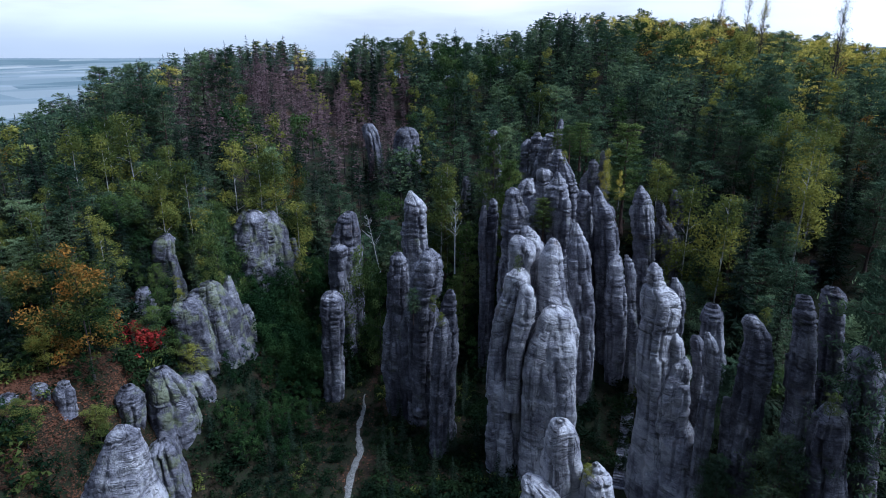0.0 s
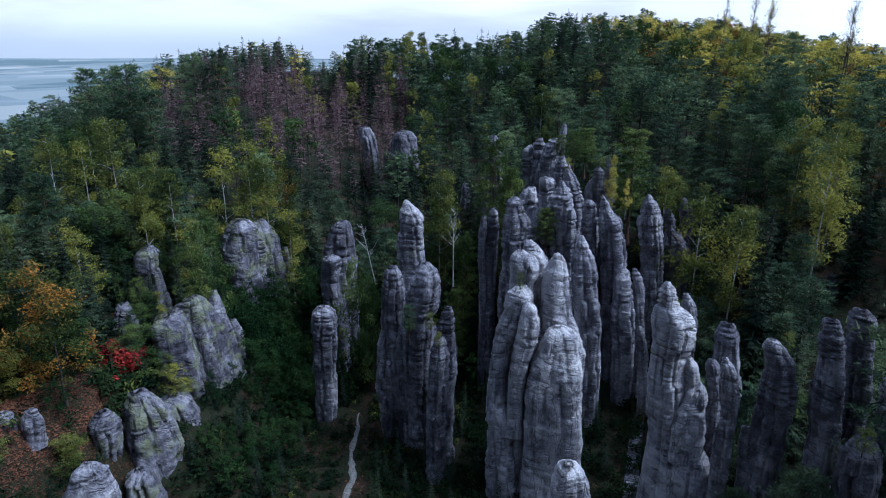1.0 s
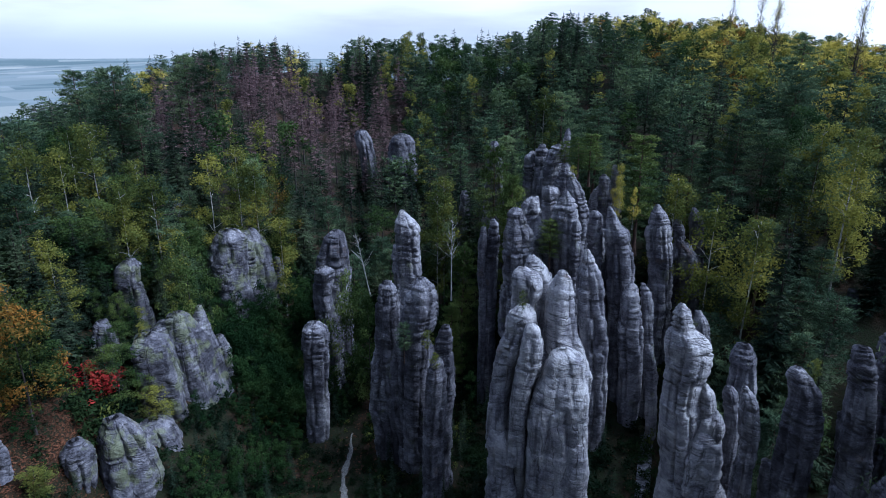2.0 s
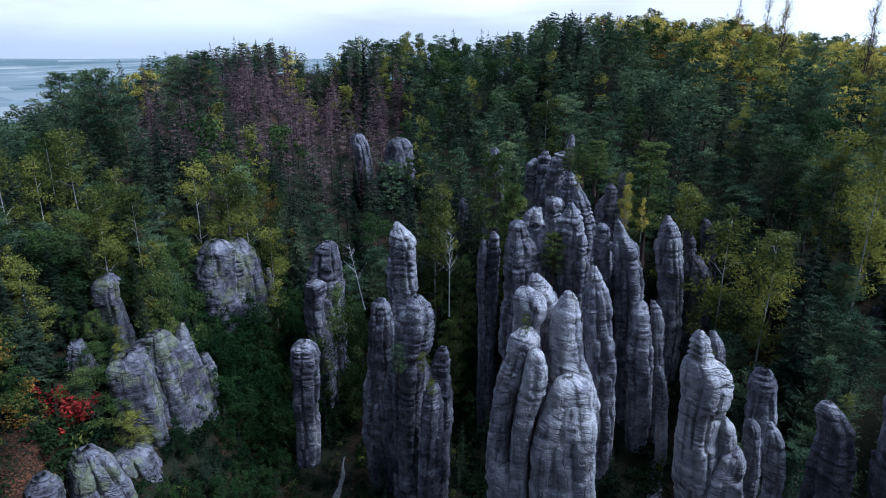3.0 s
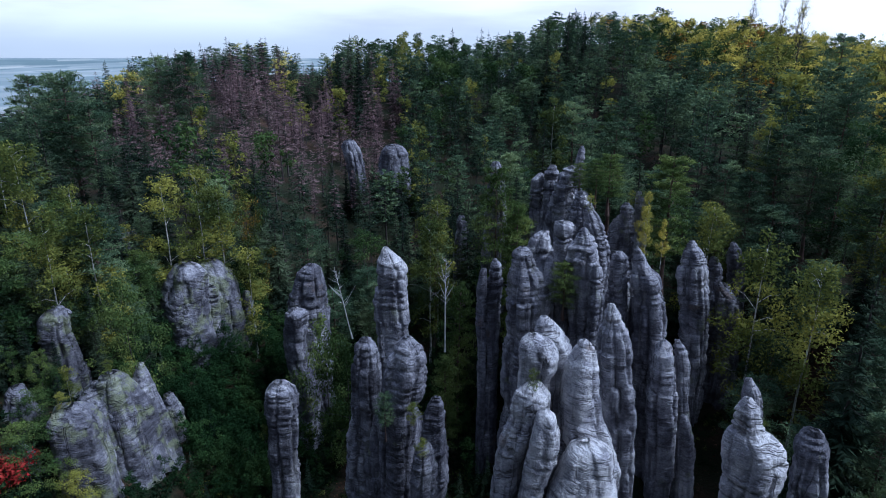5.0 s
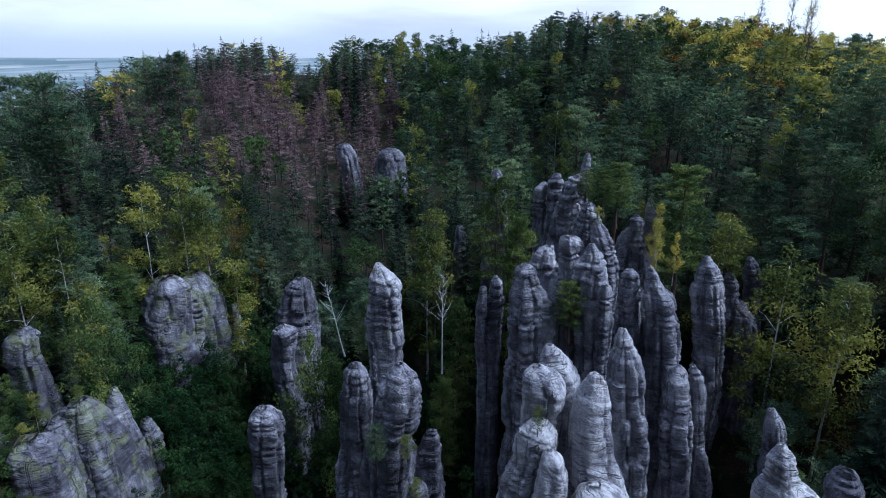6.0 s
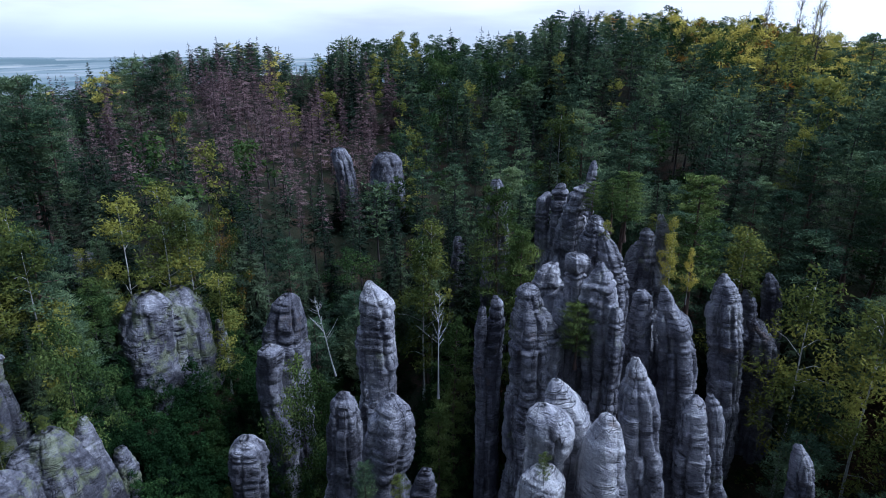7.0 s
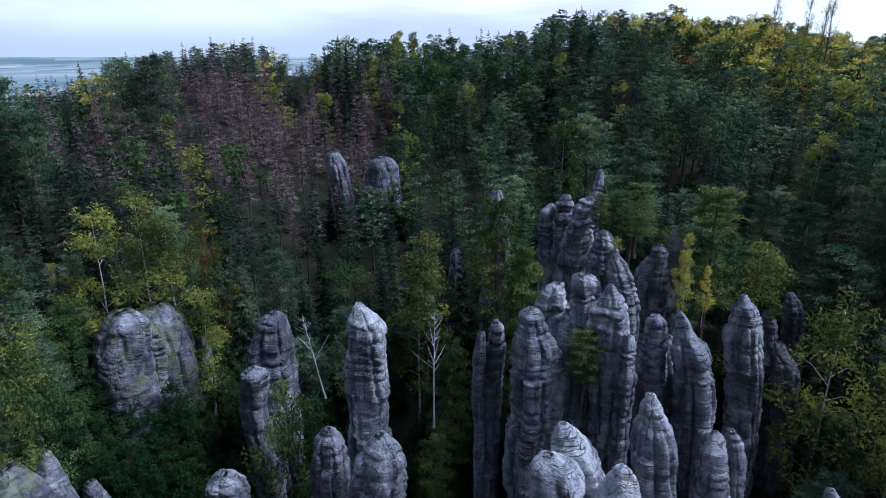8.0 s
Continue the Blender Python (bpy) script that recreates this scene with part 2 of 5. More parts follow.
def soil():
    """Needle litter and low green near by; fields out on the plain, with distance haze painted into their colour."""
    m, nt = material("forest_floor_and_hazed_plain")
    pos = node(nt, "ShaderNodeNewGeometry").outputs["Position"]
    a = node(nt, "ShaderNodeTexNoise", {"Vector": pos, "Scale": 0.16, "Detail": 6.0, "Roughness": 0.65}).outputs[0]
    g = node(nt, "ShaderNodeTexNoise", {"Vector": pos, "Scale": 3.0, "Detail": 5.0, "Roughness": 0.7}).outputs[0]
    near = ramp(nt, a, [(0.36, (0.016, 0.027, 0.010)), (0.5, (0.022, 0.025, 0.012)), (0.70, (0.080, 0.042, 0.027))])
    near = mixc(nt, span(nt, g, 0.38, 0.6, 0.0, 0.75), near, (0.018, 0.016, 0.011, 1))
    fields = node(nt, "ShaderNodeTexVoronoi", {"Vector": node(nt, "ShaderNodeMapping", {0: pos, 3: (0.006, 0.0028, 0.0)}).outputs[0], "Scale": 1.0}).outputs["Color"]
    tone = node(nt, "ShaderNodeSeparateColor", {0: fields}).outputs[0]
    # Pale blue distance haze is part of these field colours
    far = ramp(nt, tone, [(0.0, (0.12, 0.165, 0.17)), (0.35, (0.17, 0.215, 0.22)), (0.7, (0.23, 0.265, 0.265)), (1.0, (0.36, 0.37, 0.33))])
    painted_mist = node(nt, "ShaderNodeTexNoise", {"Vector": node(nt, "ShaderNodeMapping", {0: pos, 3: (0.0012, 0.004, 0)}).outputs[0], "Scale": 1.0, "Detail": 4.0}).outputs[0]
    far = mixc(nt, span(nt, painted_mist, 0.50, 0.70, 0.0, 0.35), far, (0.42, 0.45, 0.46, 1))
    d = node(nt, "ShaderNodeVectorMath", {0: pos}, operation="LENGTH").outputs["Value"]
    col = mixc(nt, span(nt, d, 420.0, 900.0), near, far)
    bump = node(nt, "ShaderNodeBump", {"Strength": 0.7, "Distance": 0.3, "Height": g}).outputs[0]
    finish(nt, node(nt, "ShaderNodeBsdfPrincipled", {"Base Color": col, "Roughness": 0.95, "Specular IOR Level": 0.1, "Normal": bump}).outputs[0])
    return m


def gravel():
    m, nt = material("pale_sandy_gravel")
    pos = node(nt, "ShaderNodeNewGeometry").outputs["Position"]
    g = node(nt, "ShaderNodeTexNoise", {"Vector": pos, "Scale": 5.0, "Detail": 6.0, "Roughness": 0.75}).outputs[0]
    col = ramp(nt, g, [(0.36, (0.06, 0.056, 0.045)), (0.5, (0.17, 0.165, 0.145)), (0.66, (0.30, 0.29, 0.26))])
    bump = node(nt, "ShaderNodeBump", {"Strength": 0.5, "Distance": 0.06, "Height": g}).outputs[0]
    finish(nt, node(nt, "ShaderNodeBsdfPrincipled", {"Base Color": col, "Roughness": 0.95, "Normal": bump}).outputs[0])
    return m


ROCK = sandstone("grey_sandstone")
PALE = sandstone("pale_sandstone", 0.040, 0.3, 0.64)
# Darker copy of the stone: staining, plus gully and valley shade in its colour
SHADED = sandstone("shade_darkened_sandstone", -0.050, 0.5, 0.60)
MOSSY = sandstone("mossy_sandstone", -0.058, 0.7, 0.49, 1.2)
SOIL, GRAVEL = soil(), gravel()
LITTER = foliage("fallen_leaves", (0.035, 0.022, 0.014), (0.095, 0.048, 0.028), (0.19, 0.085, 0.045), 0.05)
SPRUCE = foliage("spruce_needles", (0.012, 0.022, 0.014), (0.032, 0.050, 0.030), (0.090, 0.118, 0.062), 0.2, grain=0.12)
PINE = foliage("pine_needles", (0.032, 0.056, 0.032), (0.086, 0.130, 0.070), (0.215, 0.275, 0.125), 0.28, grain=0.14)
BIRCH = foliage("birch_leaves", (0.048, 0.068, 0.017), (0.120, 0.142, 0.034), (0.310, 0.300, 0.058), 0.38, grain=0.22)
BEECH = foliage("green_leaves", (0.020, 0.042, 0.014), (0.052, 0.086, 0.026), (0.130, 0.170, 0.044), 0.3, grain=0.2)
GOLD = foliage("golden_leaves", (0.132, 0.146, 0.037), (0.356, 0.330, 0.066), (0.727, 0.608, 0.118), 0.35)
RUST = foliage("orange_leaves", (0.026, 0.046, 0.014), (0.070, 0.090, 0.022), (0.36, 0.165, 0.030), 0.3, grain=0.24)
RED = foliage("scarlet_leaves", (0.20, 0.018, 0.02), (0.34, 0.03, 0.03), (0.48, 0.07, 0.05), 0.3)
DEAD = foliage("dry_spruce_twigs", (0.100, 0.068, 0.070), (0.205, 0.138, 0.136), (0.350, 0.245, 0.235), 0.25, grain=0.2)
# Bush greens lowered to near black to carry the valley floor's shade
BUSH = foliage("shade_dark_bush_leaves", (0.005, 0.011, 0.006), (0.010, 0.021, 0.009), (0.026, 0.044, 0.015), 0.15, grain=0.2)
THICKET = foliage("thicket_leaves", (0.011, 0.027, 0.010), (0.026, 0.056, 0.017), (0.062, 0.100, 0.028), 0.25, grain=0.2)
FRESH = foliage("fresh_pine_needles", (0.032, 0.056, 0.016), (0.088, 0.128, 0.036), (0.210, 0.250, 0.066), 0.3, grain=0.18)
BARK = bark("grey_brown_bark", (0.025, 0.02, 0.018), (0.07, 0.058, 0.052))
PINEBARK = bark("reddish_pine_bark", (0.05, 0.034, 0.028), (0.15, 0.09, 0.068))
WHITEBARK = bark("white_birch_bark", (0.28, 0.27, 0.25), (0.50, 0.49, 0.46), (0.06, 0.055, 0.05))
DRYWOOD = bark("bleached_dead_wood", (0.34, 0.33, 0.32), (0.56, 0.55, 0.53))


# ---------------------------------------------------------------- the ground
def ground(x, y):
    """Height of the ground: a valley with a path, banks on both sides, a wooded ridge behind, the plain beyond."""
    x, y = np.asarray(x, float), np.asarray(y, float)
    back = 6 * ss(84, 112, y) + 12 * ss(108, 165, y) + 18 * ss(155, 250, y)
    xs = x + 9 * ss(64, 52, y)
    left = (9 * ss(-19, -31, xs) + 8 * ss(-30, -40, x) + 1.5 * ss(-40, -75, x)) * (1 - 0.8 * ss(95, 165, y))
    right = (2.5 * ss(4, 22, x) * ss(46, 62, y) + 15 * ss(25, 46, x) * ss(45, 82, y) + 5 * ss(34, 48, x) * ss(64, 80, y)) * (1 - 0.45 * ss(100, 160, y))
    knoll = 21 * np.exp(-((x - 18) / 14) ** 2 - ((y - 100) / 19) ** 2)
    hill = -9 * ss(68, 118, x) * ss(105, 165, y) + 3.5 * ss(10, 80, x) * ss(105, 190, y) + 3 * np.exp(-((x + 62) / 26) ** 2 - ((y - 185) / 30) ** 2)
    saddle = -12 * np.exp(-((x + 42) / 11) ** 2 - ((y - 235) / 40) ** 2)
    # Unseen rises behind and beside the drone, added to cut low sky light
    light_block = 52 * ss(8, -70, y) + 16 * ss(70, 130, x) * ss(90, 30, y) + 22 * ss(-60, -120, x) * ss(70, 10, y)
    h = back + left + right + knoll + hill + saddle + light_block
    h = h + 0.7 * fbm(x / 9, y / 9, 0.3, 3, 5) * ss(6, 16, np.hypot(x + 11.5, (y - 66) * 0.25) + 4)
    plain = -26 + 5 * fbm(x / 700, y / 700, 1.7, 2, 9) + 95 * ss(3000, 4600, np.hypot(x, y)) * (0.25 + 0.75 * ss(-0.1, 0.4, x / (np.abs(y) + 1)))
    out = np.maximum.reduce([ss(285, 620, y), ss(-64, -270, x), ss(118, 560, x), ss(-260, -700, y)])
    return h * (1 - out) + plain * out


def spread(lo, hi, near_lo, near_hi, step, n):
    """Grid lines: close together near by, ever wider out to the horizon."""
    mid = np.arange(near_lo, near_hi + step / 2, step)
    t = (np.arange(1, n + 1) / n) ** 2.6
    return np.concatenate([(near_lo + (lo - near_lo) * t)[::-1], mid, near_hi + (hi - near_hi) * t])


def build_ground():
    gx, gy = spread(-4600, 4600, -130, 150, 2.0, 40), spread(-1500, 4700, 20, 290, 2.0, 40)
    X, Y = np.meshgrid(gx, gy, indexing="ij")
    v = np.stack([X, Y, ground(X, Y)], -1).reshape(-1, 3)
    ny = len(gy)
    i, j = np.meshgrid(np.arange(len(gx) - 1), np.arange(ny - 1), indexing="ij")
    q = np.stack([i * ny + j, (i + 1) * ny + j, (i + 1) * ny + j + 1, i * ny + j + 1], -1).reshape(-1, 4)
    tagged(new("ground", quad_mesh("ground", v, q, [SOIL], True)), "leaf-littered forest ground falling to a plain with haze painted in", "ground", kind="structure")


build_ground()


# ---------------------------------------------------------------- rocks
FOOT = []                      # x, y, half-width of every rock, to keep trees off


def rock_mesh(name, y, rows, seed, deep=1.0, beds=1.0, joints=1.0, tilt=0.0, square=3.0, seat=None, base=None, taper=False, stone=None, low=0.16):
    """A weathered sandstone column. rows, top to bottom: height, middle x, half-width. It widens slightly down to its seat.
    low: how far the bedding keeps its depth towards the foot."""
    rng = np.random.default_rng(seed)
    z = np.array([r[0] for r in rows], float)
    cx = np.array([r[1] for r in rows], float)
    hw = np.array([r[2] for r in rows], float)
    foot = float(ground(cx[-1], y)) - 1.2 if seat is None else seat
    if foot < z[-1] - 0.5:
        z, cx, hw = np.append(z, foot), np.append(cx, cx[-1]), np.append(hw, hw[-1] * 1.12)
    for i in range(1, len(hw)):                 # a column hardly narrows below its widest bed
        hw[i] = hw[i] if taper else max(hw[i], 0.88 * hw[:i].max())
    wide = hw.max()
    FOOT.append((float(np.mean(cx)), y, float(wide if wide < 3.4 else 0.72 * wide)))
    step = 0.32 if name == "body" and wide < 5 else (0.15 if y < 100 else 0.35)
    n = int(np.clip((z[0] - z[-1]) / step, 24, 230))
    zz = z[0] - (z[0] - z[-1]) * np.linspace(0, 1, n) ** 1.15
    cc, hh = np.interp(-zz, -z, cx), np.interp(-zz, -z, hw)
    k = np.array([1, 2, 3, 2, 1]) / 9.0
    hh[3:] = np.convolve(np.pad(hh, 2, "edge"), k, "valid")[3:]
    cc = np.convolve(np.pad(cc, 2, "edge"), k, "valid")
    seg = int(np.clip(2 * np.pi * wide / 0.17, 60, 150))
    a = np.arange(seg) * 2 * np.pi / seg
    A, Z = np.meshgrid(a, zz)
    C, H = cc[:, None], (hh * (1 + 0.045 * vnoise(zz / 1.5, seed * 1.7, 0.3, seed + 12) + 0.03 * vnoise(zz / 0.5, seed * 2.7, 0.3, seed + 13)))[:, None]
    turn = rng.uniform(0, 1.5)
    super_r = (np.abs(np.cos(A - turn)) ** square + np.abs(np.sin(A - turn)) ** square) ** (-1 / square) / (1 + 0.12 * (square - 2))
    px, py = np.cos(A), np.sin(A) * deep
    X0, Y0 = C + H * px, y + H * py
    s = seed * 7.3
    lump = fbm(X0 / 2.6 + s, Y0 / 2.6, Z / 4.2, 3, seed)
    wob = 0.25 * vnoise(X0 / 2.0, Y0 / 2.0, Z / 5 + s, seed + 3) + 0.10 * vnoise(X0 / 0.6, Y0 / 0.6, Z / 2 + s, seed + 5)
    # uneven beds, each a rounded slab with a groove under it; strongest near the weathered top
    edges = np.cumsum(rng.choice([0.4, 0.55, 0.75, 1.0, 1.5, 2.4], 90, p=[0.14, 0.24, 0.24, 0.18, 0.13, 0.07]) * rng.uniform(0.8, 1.2, 90)) + z[-1] - 8
    zb = Z + tilt * (X0 - C) + wob
    bi = np.clip(np.searchsorted(edges, zb.ravel()).reshape(zb.shape), 1, 89)
    thick = edges[bi] - edges[bi - 1]
    u = (zb - edges[bi - 1]) / thick
    rim = np.minimum(u, 1 - u) * thick
    outs = rng.uniform(-1, 1, 91)[bi]
    depth = (0.12 + 0.88 * rng.uniform(0, 1, 91) ** 3)[bi]
    slide = rng.uniform(-1, 1, 91)[bi]
    here = ss(-0.25, 0.45, vnoise(X0 / 1.8 + s, Y0 / 1.8, Z / 1.5, seed + 6))
    fade = low + (1 - low) * np.exp(-(np.clip(z[0] - Z, 0, 99) / (0.30 * (z[0] - z[-1]) + 2.0)) ** 1.6)
    bed = beds * fade * (-0.42 * depth * np.exp(-(rim / 0.11) ** 2) * (0.10 + 0.90 * here) + 0.05 * outs - 0.05 * np.abs(2 * u - 1) ** 3)
    # blocks: cells between upright joints and thick beds stand more or less proud
    tall = np.cumsum(rng.uniform(1.4, 4.5, 40)) + z[-1] - 6
    ti = np.clip(np.searchsorted(tall, (zb + 0.5 * wob).ravel()).reshape(zb.shape), 0, 39)
    nj = int(rng.integers(5, 9))
    cuts = np.sort((np.arange(nj) + rng.uniform(-0.3, 0.3, nj)) * 2 * np.pi / nj)
    shift = rng.uniform(-0.25, 0.25, 41)[ti]
    ang = np.mod(A + shift * 0.6 + 0.22 * vnoise(Z / 4, s, A, seed + 8) + 0.10 * wob, 2 * np.pi)
    ci = np.searchsorted(cuts, ang.ravel()).reshape(ang.shape) % nj
    gap = np.min(np.abs(np.angle(np.exp(1j * (ang[..., None] - cuts)))), -1)
    proud = rng.uniform(-1, 1, (41, nj))[ti, ci]
    soft = ss(0.0, 0.16, gap)
    block = 0.09 * proud * soft * np.minimum(H, 2.4)
    cut_deep = rng.uniform(0.2, 1.0, (41, nj))[ti, ci]
    joint = -0.40 * np.exp(-(gap / 0.10) ** 2) * cut_deep * (0.35 + 0.65 * ss(0.0, 0.3, (z[0] - Z) / (z[0] - z[-1])))
    fine = 0.09 * fbm(X0 * 1.2, Y0 * 1.2, Z * 1.8 + s, 3, seed + 20)
    crag = 0.07 * np.abs(fbm(X0 / 1.3 + s, Y0 / 1.3, Z / 2.2, 3, seed + 30))
    R = H * super_r * (1 + 0.13 * lump) + (bed + joints * (joint * np.minimum(H, 2.2) + block) + fine - crag) * np.clip(H / 0.9, 0.25, 1.0)
    R = np.maximum(R, 0.06)
    C = C + 0.035 * slide * np.minimum(H, 1.8) * fade
    V = np.stack([C + R * px, y + R * py, Z + 0.10 * fbm(X0, Y0, s, 2, seed + 2)], -1)
    top = np.stack([cc[0] + R[0] * 0.45 * px[0], y + R[0] * 0.45 * py[0], np.full(seg, zz[0] + 0.22 * hh[0])], -1)
    V = np.concatenate([top[None], V], 0)
    n += 1
    i, j = np.meshgrid(np.arange(n - 1), np.arange(seg), indexing="ij")
    q = np.stack([i * seg + j, (i + 1) * seg + j, (i + 1) * seg + (j + 1) % seg, i * seg + (j + 1) % seg], -1).reshape(-1, 4)
    half = seg // 2
    capq = [(k_, (k_ + 1), seg - 2 - k_, seg - 1 - k_) for k_ in range(half - 1)]
    q = np.concatenate([q, np.array(capq)[:, ::-1]])
    V = V.reshape(-1, 3)
    if base is not None:
        V = V - np.array(base)
    return quad_mesh(name, V, q, [stone or ROCK], True), (cc[-1], y, foot)


SEEDS = iter(range(3, 400))


def rock(label, y, rows, name="rock_pillar", group="sandstone pillars", **kw):
    """One free-standing rock."""
    base = (rows[-1][1], y, float(ground(rows[-1][1], y)))
    me, _ = rock_mesh(name, y, rows, next(SEEDS), base=base, **kw)
    ob = new(name, me)
    ob.location = base
    return tagged(ob, label, "rock", group)


def rock_group(label, name, columns, stone=None, group="sandstone towers"):
    """A tower or cliff of several columns that stand as one."""
    y0, rows0, _ = columns[0][1:4]
    base = (rows0[-1][1], y0, float(ground(rows0[-1][1], y0)))
    root = new(name)
    root.location = base
    tagged(root, label, "rock", group)
    for nm, y, rows, kw in columns:
        me, _ = rock_mesh(nm, y, rows, next(SEEDS), base=base, stone=stone, **kw)
        part(nm, me, root)
    return root


# ---------------------------------------------------------------- trees
# Each maker gives (wood, leaf) arrays for a tree of its natural height with the foot at the origin.
def trunk(h, r, rng, lean=0.02, n=9, seg=7):
    t = np.linspace(0, 1, n)
    sway = np.cumsum(rng.normal(0, lean * h / n, (n, 2)), axis=0)
    sway -= sway[0]
    p = np.stack([sway[:, 0], sway[:, 1], t * h], -1)
    return p, tube(p, r * (1 - 0.88 * t) * (1 + 0.5 * np.exp(-t * 25)), seg)


def along(p, h, z):
    return np.array([np.interp(z, p[:, 2], p[:, 0]), np.interp(z, p[:, 2], p[:, 1]), z])


def fronds(rng, B, T, per, wide, sag=0.12, size=0.42, least=0.2):
    """Side twigs along branches from B to T, one narrow pointed triangle each, shorter towards the tip."""
    k = len(B)
    d = T - B
    L = np.linalg.norm(d, axis=1)[:, None]
    du = d / (L + 1e-9)
    side = np.cross(du, [0, 0, 1.0])
    side /= np.linalg.norm(side, axis=1)[:, None] + 1e-9
    s = 0.10 + 0.90 * (np.arange(per)[None, :] + rng.uniform(0, 1, (k, per))) / per
    at = B[:, None] + d[:, None] * s[..., None]
    at[..., 2] -= sag * L * 4 * s * (1 - s)
    sign = np.where(rng.uniform(size=(k, per)) < 0.5, -1.0, 1.0)
    way = du[:, None] * rng.uniform(0.3, 0.9, (k, per, 1)) + side[:, None] * (sign * rng.uniform(0.3, 1.0, (k, per)))[..., None]
    way[..., 2] += rng.normal(-0.22, 0.38, (k, per))
    way /= np.linalg.norm(way, axis=-1)[..., None]
    reach = L * (1.15 - s) * size * rng.uniform(0.6, 1.25, (k, per)) + least
    flat = np.cross(way, [0, 0, 1.0] + rng.normal(0, 1.0, (k, per, 3)))
    flat /= np.linalg.norm(flat, axis=-1)[..., None] + 1e-9
    half = (wide * reach + 0.02)[..., None]
    v = np.stack([at - flat * half, at + way * reach[..., None], at + flat * half], 2)
    return v.reshape(-1, 3), np.arange(3 * k * per).reshape(-1, 3)


def make_spruce(rng, far=False, dead=False):
    """Whorls of slightly drooping branches with side twigs, narrowing to a pointed tip."""
    h = 20.0
    p, tr = trunk(h, 0.14 if far else 0.22, rng, 0.008, seg=4 if far else 7, n=5 if far else 9)
    wood, B, T = [tr], [], []
    rows = 20 if far else 36
    girth = rng.uniform(2.7, 3.6) * (0.85 if dead else 1)
    for i in range(rows):
        f = (i + rng.uniform(-0.3, 0.3)) / rows
        z = h * (0.12 + 0.87 * max(f, 0))
        reach = girth * (1 - f) ** 0.85 * rng.uniform(0.8, 1.1) + 0.18
        m = max(3, int((6 if far else 7) * (1 - f * 0.4)))
        start = rng.uniform(0, 6.28)
        for b in range(m):
            an = start + b * 2 * np.pi / m + rng.uniform(-0.35, 0.35)
            L = reach * rng.uniform(0.55, 1.18)
            base = along(p, h, min(z + rng.uniform(-0.5, 0.5) * h / rows, h - 0.1))
            tip = base + np.array([np.cos(an) * L, np.sin(an) * L, L * (rng.uniform(-0.42, -0.08) + 0.45 * max(f, 0) ** 2)])
            if not far and b % (2 if dead else 4) == 0:
                wood.append(tube(np.stack([base, (base + tip) / 2, tip]), [0.03, 0.018, 0.006], 3))
            B.append(base), T.append(tip)
    B, T = np.array(B), np.array(T)
    if dead:
        return joined(wood), fronds(rng, B, T, 8 if far else 18, 0.10 if far else 0.05, 0.1, 0.42, 0.34)
    lf = fronds(rng, B, T, 11 if far else 26, 0.13 if far else 0.085, 0.14, 0.42, 0.28 if far else 0.18)
    top = p[-1] + np.array([0, 0, 0.5])
    lead = np.array([[p[-1] - [0.09, 0, 0.8], top, p[-1] + [0.09, 0, -0.8]], [p[-1] - [0, 0.09, 0.8], top, p[-1] + [0, 0.09, -0.8]]]).reshape(-1, 3)
    return joined(wood), joined([lf, (lead, np.arange(6).reshape(-1, 3))])


def clumps(rng, spots, radius, per, size, squash, hollow=0.35, aspect=0.45, loose=0.8):
    """Leaf sprays scattered through uneven clumps, turned mostly outward and up."""
    out, face = [], []
    for s, r in zip(spots, radius):
        n = max(5, int(per * r * r))
        v = rng.normal(size=(n, 3))
        v /= np.linalg.norm(v, axis=1)[:, None]
        v *= (hollow + (1 - hollow) * rng.uniform(0, 1, n) ** 0.5)[:, None] * r * rng.uniform(0.75, 1.25, (n, 1))
        v[:, 2] *= squash
        out.append(s + v)
        f = v / r + rng.normal(0, loose, (n, 3)) + [0, 0, 0.4]
        face.append(f / (np.linalg.norm(f, axis=1)[:, None] + 1e-9))
    c = np.concatenate(out)
    return leaves(rng, c, np.full(len(c), size), 0.0, aspect, facing=np.concatenate(face))


